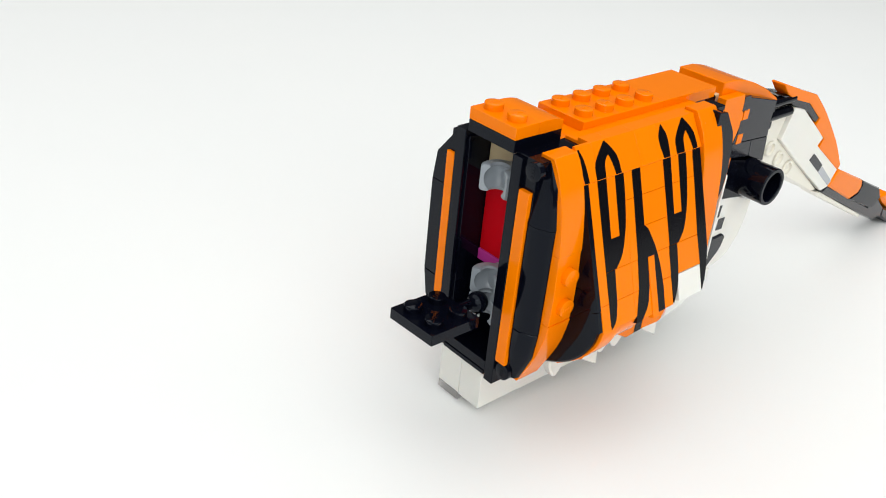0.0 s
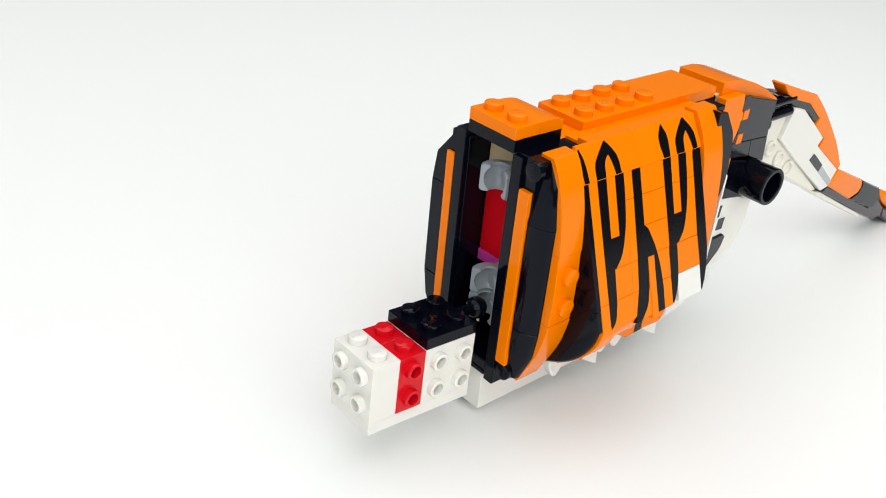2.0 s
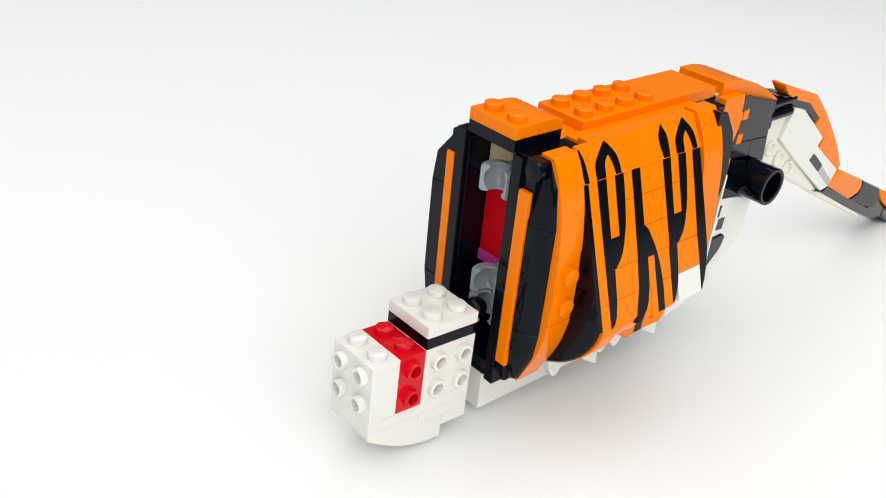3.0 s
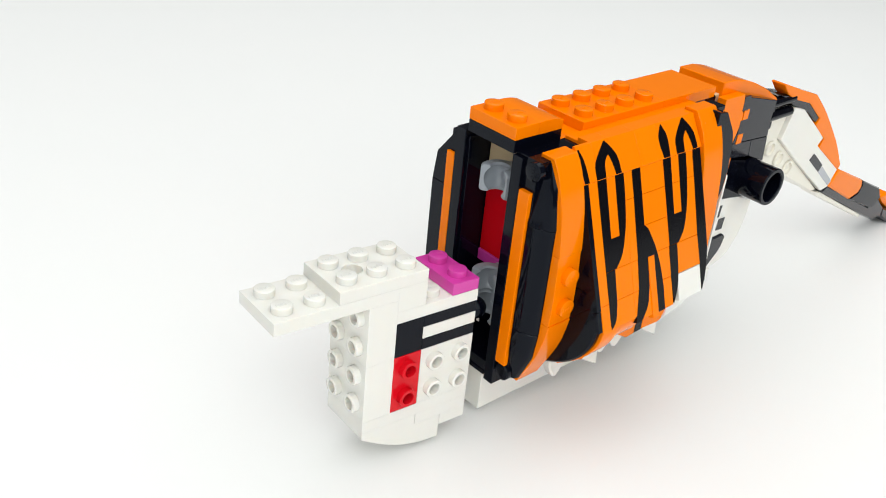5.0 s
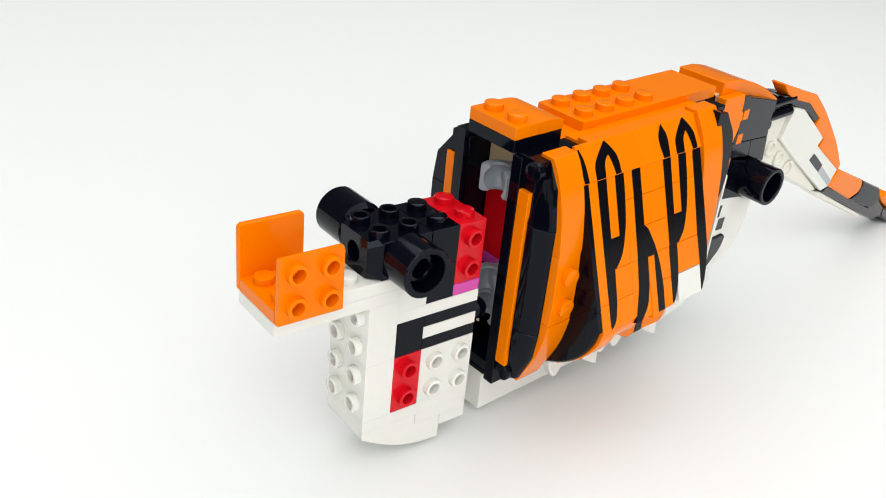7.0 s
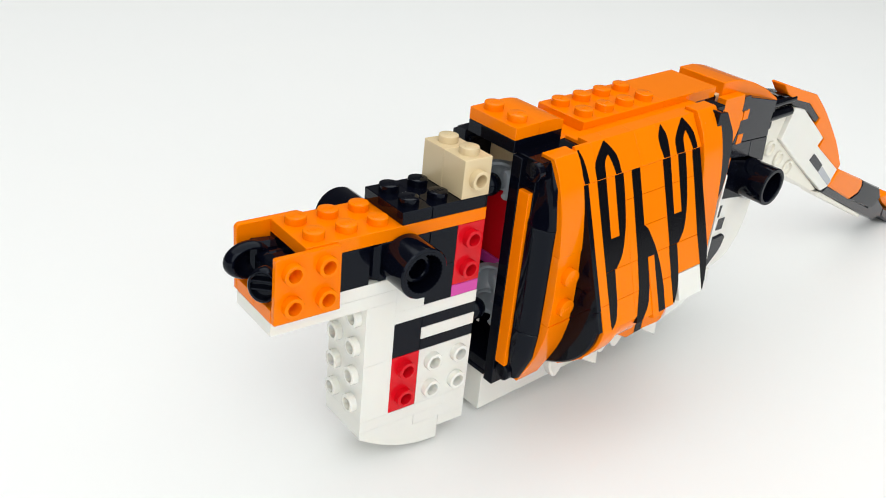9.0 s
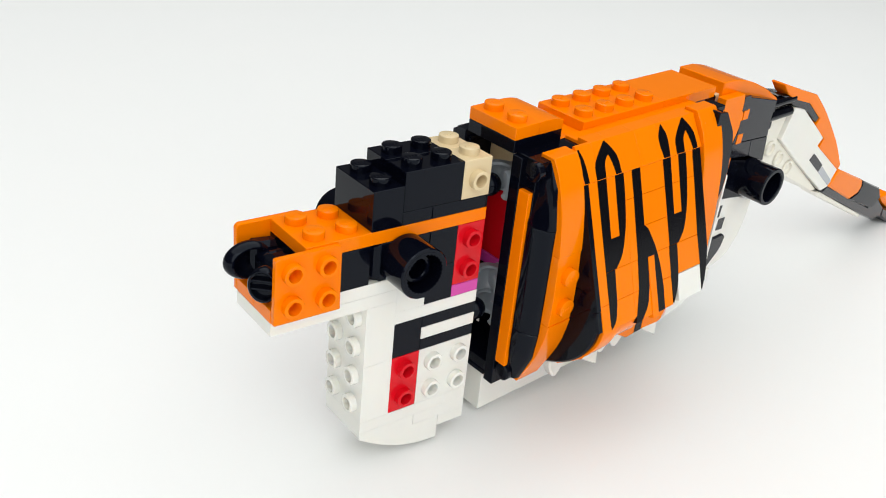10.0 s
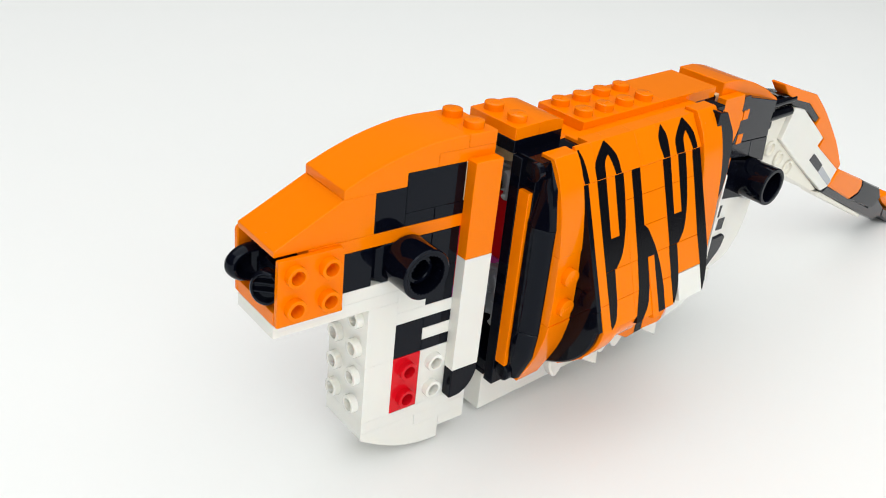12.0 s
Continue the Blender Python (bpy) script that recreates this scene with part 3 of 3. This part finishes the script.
def block(t, x0, x1, y0, y1, z0, z1, mat, name, label, tops=(), sides=(), category="toy brick", body="block", holes=False):
    ob = piece(name, label, category, t, (x0, y0, z0))
    form = box(0, x1 - x0, 0, y1 - y0, 0, z1 - z0, *((0.03, None, 0.004) if mat is WHITE else ()))
    for side in ("-x", "-y"):
        wells = [(a - (y0 if side == "-x" else x0), z - z0) for f, a, z in sides if f == side]
        if wells:
            form.faces.ensure_lookup_table()
            form.normal_update()
            pierce(form, side, wells)
    part(body, form, mat, ob)
    for x, y in tops:
        stud(x - x0, y - y0, z1 - z0, mat, ob, hollow=holes)
    for face, a, z in sides:
        if face == "-x":
            stud(0, a - y0, z - z0, mat, ob, face, True)
        elif face == "-y":
            stud(a - x0, 0, z - z0, mat, ob, face, True)
        else:
            stud(a - x0, y1 - y0, z - z0, mat, ob, face, True)
    return ob


def holed_box(w, d, h, cx, cy, r, deep):
    """A block with a round well sunk into its top."""
    per = [(w * i / 12, 0) for i in range(12)] + [(w, d * i / 8) for i in range(8)] + [(w - w * i / 12, d) for i in range(12)] + [(0, d - d * i / 8) for i in range(8)]
    well = []
    for x, y in per:
        a = math.atan2(y - cy, x - cx)
        well.append((cx + r * math.cos(a), cy + r * math.sin(a)))
    b, n = bmesh.new(), len(per)
    rings = [[b.verts.new((*q, z)) for q in ring] for ring, z in ((per, 0), (per, h), (well, h), (well, h - deep))]
    for p, q in zip(rings, rings[1:]):
        for k in range(n):
            b.faces.new((p[k], p[(k + 1) % n], q[(k + 1) % n], q[k]))
    b.faces.new(rings[0][::-1])
    b.faces.new(rings[-1])
    bmesh.ops.recalc_face_normals(b, faces=b.faces)
    return soften(b, 0.07)


def shape(t, outline, y0, y1, mat, name, label, tops=(), category="toy brick", body="block", bevel=0.13):
    """A piece with a side outline in x and z."""
    ox, oz = min(q[0] for q in outline), min(q[1] for q in outline)
    ob = piece(name, label, category, t, (ox, y0, oz))
    part(body, prism([(x - ox, z - oz) for x, z in outline], 0, y1 - y0, "y", bevel), mat, ob)
    for x, y, z in tops:
        stud(x - ox, y - y0, z - oz, mat, ob)
    return ob


def ball_plate(t, z0, label):
    """A two-by-two plate with a ball on a short arm."""
    ob = block(t, 16, 32, 0, 16, z0, z0 + 3.2, BLACK, "hinge_plate", label, [(20, 4), (20, 12), (28, 4), (28, 12)], category="toy plate", body="plate")
    part("arm", tube([(0, 0), (1.6, 0), (1.5, 6.6), (0, 6.6)], 16, Matrix.Translation((15.8, 8, 1.6)) @ Matrix.Rotation(radians(90), 4, "Y")), BLACK, ob)
    part("ball", tube([(0, -3.0)] + [(3.0 * math.sin(math.pi * i / 10), -3.0 * math.cos(math.pi * i / 10)) for i in range(1, 10)] + [(0, 3.0)], 20, Matrix.Translation((22.6, 7.6, 1.6))), BLACK, ob)
    return ob


G22 = [(4, 4), (4, 12)]
ball_plate(0.0, 19.2, "glossy black two-by-two plate with ball arm in the body")
block(0.3, 16, 32, 8, 16, 3.2, 19.2, WHITE, "stud_brick", "tall white brick with side studs under the black plate", (), [("+y", 20, 7.2), ("+y", 28, 7.2), ("+y", 20, 15.2), ("+y", 28, 15.2)])
block(0.6, 0, 32, 0, 16, 0, 3.2, WHITE, "plate", "long flat white studded plate under the tall bricks", [(4 + 8 * i, y) for i in range(4) for y in (4, 12)], category="toy plate", body="plate")
block(0.9, 8, 16, 8, 16, 3.2, 19.2, RED, "stud_brick", "tall red brick with two side studs on the white plate", [(12, 12)], [("+y", 12, 7.2), ("+y", 12, 15.2)])
block(1.2, 0, 8, 0, 16, 3.2, 19.2, WHITE, "stud_brick", "tall white chin brick with four hollow front studs", G22, [("-x", y, z) for y in (4, 12) for z in (7.2, 15.2)])
block(1.5, 8, 16, 0, 8, 3.2, 19.2, RED, "stud_brick", "tall red brick with two hollow side studs beside white", [(12, 4)], [("-y", 12, 7.2), ("-y", 12, 15.2)])
block(1.8, 16, 32, 0, 8, 3.2, 19.2, WHITE, "stud_brick", "tall white brick with four hollow side studs", (), [("-y", x, z) for x in (20, 28) for z in (7.2, 15.2)])
block(2.1, 16, 32, 0, 16, -3.2, 0, WHITE, "plate", "white two-by-two plate under the chin", category="toy plate", body="plate")
block(2.4, 24, 32, 0, 16, -6.4, -3.2, WHITE, "plate", "small white plate under the chin", category="toy plate", body="plate")
shape(2.7, [(0.05, 0), (0.05, -1.8)] + bend([(0.4, -2.2), (5.8, -5.4), (10.6, -7.7), (13.9, -8.8), (18.7, -9.8)]) + [(23.95, -10.1), (23.95, -3.25), (15.95, -3.25), (15.95, 0)], 0, 16, WHITE, "curved_brick", "white rounded chin brick just above the tabletop", bevel=0.07)
block(3.0, 16, 32, 0, 16, 22.4, 25.6, WHITE, "plate", "white two-by-two plate on the black hinge plate", [(20, 4), (20, 12), (28, 4), (28, 12)], category="toy plate", body="plate")
block(3.3, 16, 32, 0, 16, 25.6, 28.8, BLACK, "plate", "black two-by-two plate above the white stripe", [(20, 4), (20, 12), (28, 4), (28, 12)], category="toy plate", body="plate")
block(3.6, 8, 16, 0, 16, 19.2, 28.8, BLACK, "brick", "black one-by-two brick above the red bricks", [(12, 4), (12, 12)])
block(3.9, 0, 8, 0, 16, 19.2, 35.2, WHITE, "stud_brick", "tall white throat brick with four hollow front studs", G22, [("-x", y, z) for y in (4, 12) for z in (23.2, 31.2)])
block(4.2, 8, 32, 0, 16, 28.8, 32.0, WHITE, "plate", "white two-by-three plate above the black stripes", [(20, 4), (20, 12), (28, 4), (28, 12)], category="toy plate", body="plate")
block(4.3, 8, 16, 0, 16, 32, 38.4, WHITE, "plate", "thick white filler piece behind the throat", category="toy plate", body="plate")
block(4.5, -24, 8, 0, 16, 35.2, 38.4, WHITE, "plate", "long white studded jaw plate jutting out forwards", [(4 + 8 * i - 24, y) for i in range(4) for y in (4, 12)], category="toy plate", body="plate")
jaw_plate = piece("plate", "white two-by-three plate with a round hole on the jaw", "toy plate", 4.65, (-8, 0, 38.4))
part("plate", holed_box(24, 16, 3.2, 8, 8, 2.45, 3.0), WHITE, jaw_plate)
for x in (4, 12, 20):
    for y in (4, 12):
        stud(x, y, 3.2, WHITE, jaw_plate)
block(4.8, 24, 32, 0, 16, 32, 35.2, PINK, "plate", "magenta one-by-two plate at the back of the mouth", [(28, 4), (28, 12)], category="toy plate", body="plate")
block(5.1, 24, 32, 8, 16, 35.2, 51.2, RED, "stud_brick", "tall red brick with side studs on the magenta plate", [(28, 12)], [("+y", 28, 39.2), ("+y", 28, 47.2)])
block(5.4, 24, 32, 0, 8, 35.2, 51.2, RED, "stud_brick", "tall red brick with two hollow side studs on magenta", [(28, 4)], [("-y", 28, 39.2), ("-y", 28, 47.2)])
block(5.7, 16, 24, 0, 16, 32, 41.6, BLACK, "brick", "black one-by-two brick in front of the red ones", [(20, 4), (20, 12)])
block(6.0, 16, 24, 0, 16, 41.6, 51.2, BLACK, "brick", "black one-by-two brick stacked on another", [(20, 4), (20, 12)])


def axle_brick(t):
    """A black two-by-two brick with a hollow socket on either side and a round hole in front."""
    ob = piece("socket_brick", "black brick with two large hollow side sockets", "toy brick", t, (0, 0, 41.6))
    part("block", prism([(2.6, 0), (16, 0), (16, 16), (2.6, 16)], 0, 9.6, "z", 0.2), BLACK, ob)
    # front wall with a real round hole, its corners cut away
    n, front, depth = 32, bmesh.new(), 2.5
    rings = []
    for x, round_, grow in ((2.6, False, 1.0), (0.05, False, 0.68), (0.05, True, 1.0), (depth, True, 1.0)):
        ring = []
        for k in range(n):
            a = 2 * math.pi * (k + 0.5) / n
            c, d = math.cos(a), math.sin(a)
            if round_:
                q = (2.5 * c, 2.5 * d)
            else:
                w, h = 8 * grow, 4.78
                t = min(w / max(1e-6, abs(c)), h / max(1e-6, abs(d)))
                q = (t * c, t * d)
            ring.append(front.verts.new((x, 8 + q[0], 4.8 + q[1])))
        rings.append(ring)
    for p, q in zip(rings, rings[1:]):
        for k in range(n):
            front.faces.new((p[k], p[(k + 1) % n], q[(k + 1) % n], q[k]))
    front.faces.new(rings[-1])
    part("front_wall", front, BLACK, ob)
    for x in (4, 12):
        for y in (4, 12):
            stud(x, y, 9.6, BLACK, ob, hollow=True)
    for turn, y in ((90, 0.6), (-90, 15.4)):
        m = Matrix.Translation((8.6 if y < 8 else 7.6, y, 4.9 if y < 8 else 5.3)) @ Matrix.Rotation(radians(turn), 4, "X") @ Matrix.Diagonal((1, 1, 0.97 if y < 8 else 1.24, 1))
        part("socket", tube([(5.2, 0), (6.15, 1.2), (6.15, 9.4), (5.9, 9.7), (4.9, 9.7), (4.75, 9.4), (4.75, 3.0), (0, 3.0)], 40, m), BLACK, ob, "black hollow leg socket")
        teeth = 120
        crown = [(4.8 - (0.28 if k % 4 > 1 else 0)) * Vector((math.cos(2 * math.pi * k / teeth), math.sin(2 * math.pi * k / teeth))) for k in range(teeth)]
        ring = bmesh.new()
        lo = [ring.verts.new((q.x, q.y, 3.1)) for q in crown]
        hi = [ring.verts.new((q.x, q.y, 9.73)) for q in crown]
        rim = [ring.verts.new((*(q.xy.normalized() * 5.3), 9.73)) for q in crown]
        for k in range(teeth):
            ring.faces.new((lo[k], hi[k], hi[(k + 1) % teeth], lo[(k + 1) % teeth]))
            ring.faces.new((hi[k], rim[k], rim[(k + 1) % teeth], hi[(k + 1) % teeth]))
        bmesh.ops.transform(ring, matrix=m, verts=ring.verts)
        part("toothing", ring, BLACK, ob)
        part("hub", tube([(3.5, 2.8), (3.5, 6.6), (3.3, 6.9), (2.5, 6.9), (2.3, 6.6), (2.3, 2.0), (0, 2.0)], 28, m), BLACK, ob)
    return ob


axle_brick(6.3)


def bracket(t, near):
    """An L bracket: a foot plate and an upright plate with four hollow studs outwards."""
    y0 = 0 if near else 8
    ob = piece("bracket", "orange angle bracket with four hollow studs on its upright plate" if near else "orange angle bracket standing on the white jaw plate", "toy bracket", t, (-24, y0, 38.4))
    part("foot", box(0, 16, 0, 8, 0, 3.2), ORANGE, ob)
    for x in (4, 12):
        stud(x, 4, 3.2, ORANGE, ob)
    up = [(0, 0), (16, 0), (16, 15.2), (15.4, 16), (0.6, 16), (0, 15.2)]
    a, b = (-1.6, 0) if near else (8, 9.6)
    plate = prism(up, a, b, "y", 0.25)
    if near:
        plate.free()
        plate = box(0, 16, a, b, 0, 16, 0.25)
        plate.normal_update()
        pierce(plate, "-y", [(x, z) for x in (4, 12) for z in (4.2, 12.0)], deep=1.45)
        for v in plate.verts:
            for corner in (0, 16):
                if abs(v.co.x - corner) < 0.7 and v.co.z > 15.3:
                    v.co += Vector((0.32 if corner == 0 else -0.32, 0, -0.32))
    part("upright", plate, ORANGE, ob)
    for x in (4, 12):
        for z in (4.2, 12.0):
            stud(x, -1.6 if near else 9.6, z, ORANGE, ob, "-y" if near else "+y", True)
    return ob


bracket(6.6, False)
bracket(6.9, True)


def cup_brick(t):
    """A black two-by-two brick with an open ball cup at its front."""
    ob = piece("ball_cup_brick", "black brick with a rounded two-jawed ball cup in front", "toy brick", t, (-28, 0, 41.6))
    block_mesh = holed_box(16, 16, 9.6, 8, 8, 2.45, 6.0)
    bmesh.ops.translate(block_mesh, vec=(12, 0, 0), verts=block_mesh.verts)
    part("block", block_mesh, BLACK, ob)
    for x in (16, 24):
        for y in (4, 12):
            stud(x, y, 9.6, BLACK, ob)
    part("neck", prism([(6, 1.4), (12, 0.6), (12, 8.4), (6, 8.2)], 3, 13, "y", 0.8), BLACK, ob)
    # far jaw: a thick rounded disc, hollowed on the inside where the ball sits
    dome = [(math.cos(radians(a)), 0.42 + 0.58 * math.sin(radians(a))) for a in range(0, 90, 15)]
    seat = [(0, 0.52), (0.25, 0.49), (0.45, 0.38), (0.6, 0.2), (0.69, 0.03), (0.74, -0.03), (0.82, -0.02), (0.91, 0.07), (0.97, 0.22)]
    m = Matrix.Translation((5.2, 10.6, 6.0)) @ Matrix.Rotation(radians(-90), 4, "X") @ Matrix.Diagonal((5.9, 4.4, 4.6, 1))
    jaw = part("jaw", tube(seat + dome + [(0, 1.0)], 36, m), BLACK, ob, "rounded black jaw of the cup")
    part("arm", prism([(5.2, 1.8), (12.2, 0.9), (12.2, 9.6), (5.2, 10.3)], 10.8, 14.9, "y", 1.1), BLACK, jaw)
    # near jaw: its outside is a pocket crossed by two rungs
    m = Matrix.Translation((5.2, 4.3, 5.0)) @ Matrix.Rotation(radians(-42), 4, "Z") @ Matrix.Rotation(radians(90), 4, "X") @ Matrix.Diagonal((3.3, 4.1, 3.6, 1))
    rim = [(1.0, 0.5), (1.0, 0.7), (0.97, 0.82), (0.9, 0.9), (0.82, 0.92), (0.77, 0.88), (0.74, 0.55), (0, 0.5)]
    jaw = part("jaw", tube([(0, 0.2), (0.45, 0.12), (0.8, 0.05), (0.95, 0.2)] + rim, 36, m), BLACK, ob, "rounded black jaw with an open pocket")
    for h in (-0.22, 0.26):
        bar = box(-0.76, 0.76, h - 0.075, h + 0.075, 0.45, 0.84, 0.03)
        bmesh.ops.transform(bar, matrix=m, verts=bar.verts)
        part("rung", bar, BLACK, jaw)
    part("arm", prism([(6.2, 0.9), (12.2, 0.5), (12.2, 9.0), (6.2, 9.0)], 1.2, 4.6, "y", 1.1), BLACK, jaw)
    for y in (6.6, 9.4):
        part("rung", box(8.2, 12.1, y - 0.6, y + 0.6, 6.0, 8.6, 0.3), BLACK, ob)
    return ob


cup_brick(7.2)
block(7.5, -16, 32, 0, 16, 51.2, 54.4, ORANGE, "plate", "long orange two-by-six studded plate over the muzzle", [(-12 + 8 * i, y) for i in range(6) for y in (4, 12)], category="toy plate", body="plate")
ball_plate(7.9, 54.4, "glossy black two-by-two plate with ball arm on orange plate")
block(8.3, 8, 16, 0, 16, 54.4, 57.6, BLACK, "plate", "black one-by-two plate on the orange plate", [(12, 4), (12, 12)], category="toy plate", body="plate")
block(8.7, 24, 32, 8, 16, 57.6, 67.2, TAN, "stud_brick", "tan one-by-one brick with side stud", [(28, 12)], [("+y", 28, 62.4)])
block(9.0, 24, 32, 0, 8, 57.6, 67.2, TAN, "stud_brick", "tan one-by-one brick with one hollow side stud", [(28, 4)], [("-y", 28, 62.2)])
block(9.3, 8, 24, 0, 8, 57.6, 67.2, BLACK, "brick", "black one-by-two brick beside the tan brick", [(12, 4), (20, 4)])
block(9.6, 8, 24, 8, 16, 57.6, 67.2, BLACK, "brick", "black one-by-two brick beside the tan brick", [(12, 12), (20, 12)])
block(9.9, 0, 8, 0, 16, 54.4, 64.0, BLACK, "brick", "black one-by-two brick on the orange muzzle plate", [(4, 4), (4, 12)])
shape(10.2, [(-24, 54.4), (0, 54.4), (0, 64), (-8, 64), (-24, 55.8)], 0, 16, ORANGE, "slope_brick", "orange sloping brick forming the tiger's muzzle", [(-4, 4, 64), (-4, 12, 64)])
block(10.5, 16, 32, 0, 16, 67.2, 70.4, ORANGE, "plate", "orange two-by-two plate on the black and tan bricks", [(20, 4), (20, 12), (28, 4), (28, 12)], category="toy plate", body="plate")
block(10.8, 24, 32, 0, 16, 70.4, 73.6, ORANGE, "plate", "orange one-by-two plate at the nape", [(28, 4), (28, 12)], category="toy plate", body="plate")
shape(11.1, [(-8, 64), (7.95, 64), (7.95, 67.2), (15.95, 67.2), (15.95, 70.4), (23.95, 70.4), (23.95, 73.6)] + bend([(20, 73.6), (14, 73.1), (6, 71.4), (-1, 69.1), (-8, 66.1)], 5), 0, 16, ORANGE, "curved_slope", "long smooth orange curved slope over the brow", bevel=0.14)
block(11.4, 24, 32, -3.2, 0, 43.6, 68.0, ORANGE, "side_tile", "upright orange tile on the side of the neck", category="toy tile", body="tile")
block(11.7, 24, 32, -3.2, 0, 12.4, 43.6, WHITE, "side_tile", "upright white tile below the orange one", category="toy tile", body="tile")
shape(12.0, [(24, 12.4), (32, 12.4)] + bend([(32, 9.8), (30.4, 6.6), (27.5, 4.4), (24, 4.0)]), -3.2, 0, BLACK, "curved_tile", "black rounded end tile at the bottom of the neck", category="toy tile", body="tile", bevel=0.2)


# ---- movement: every piece lies ready beside the model until it is set in place ----
def head_pose(v, w):
    w = Vector(w)
    turn = Matrix.Rotation(w.length, 4, w.normalized()) if w.length else Matrix()
    return Matrix.Translation((Vector(v) + Vector((0, 0, TABLE))) * MM) @ turn


# the unfinished head shifts a little as pieces are pressed on: (from second, shift, turn)
SHIFTS = [(0.0, head_pose((2.231, -2.144, 0.538), (0.004, 0.0, 0.085))),
          (0.3, head_pose((1.61, -2.524, 1.247), (-0.008, 0.033, 0.094))),
          (0.6, head_pose((-0.196, 0.723, 1.912), (0.021, 0.077, 0.022))),
          (1.5, head_pose((-0.33, 1.037, 1.697), (0.032, 0.065, 0.009))),
          (1.8, head_pose((1.142, -0.886, -0.343), (0.008, 0.014, 0.048))),
          (4.2, head_pose((0, 0, 0), (0, 0, 0))),
          (8.3, head_pose((-0.255, 0.62, -0.319), (-0.001, -0.001, -0.013))),
          (11.1, head_pose((-0.4, -0.075, -0.033), (0.008, -0.002, 0.002)))]


def motions():
    for i, (ob, t_in, origin) in enumerate(PIECES):
        first = max(0, round(t_in * FPS) - 1)
        home = Matrix.Translation(origin * MM)
        low = min((c.matrix_basis @ v.co).z for c in ob.children for v in c.data.vertices)
        ready = pose(-0.30 - 0.065 * (i % 6), -0.36 - 0.05 * (i // 6), 0.0001 - low)
        rows = [(0, ready), (first - 1, ready)] if first > 1 else []
        now = [s for s in SHIFTS if max(0, round(s[0] * FPS) - 1) <= first][-1][1]
        rows.append((first, now @ home))
        for t, s in SHIFTS:
            n = round(t * FPS) - 1
            if n > first:
                rows += [(n - 1, now @ home), (n, s @ home)] if n - 1 > rows[-1][0] else [(n, s @ home)]
                now = s
        if rows[-1][0] < 12 * FPS:
            rows.append((12 * FPS, now @ home))
        walk(ob, [(n / FPS, m) for n, m in rows])


motions()
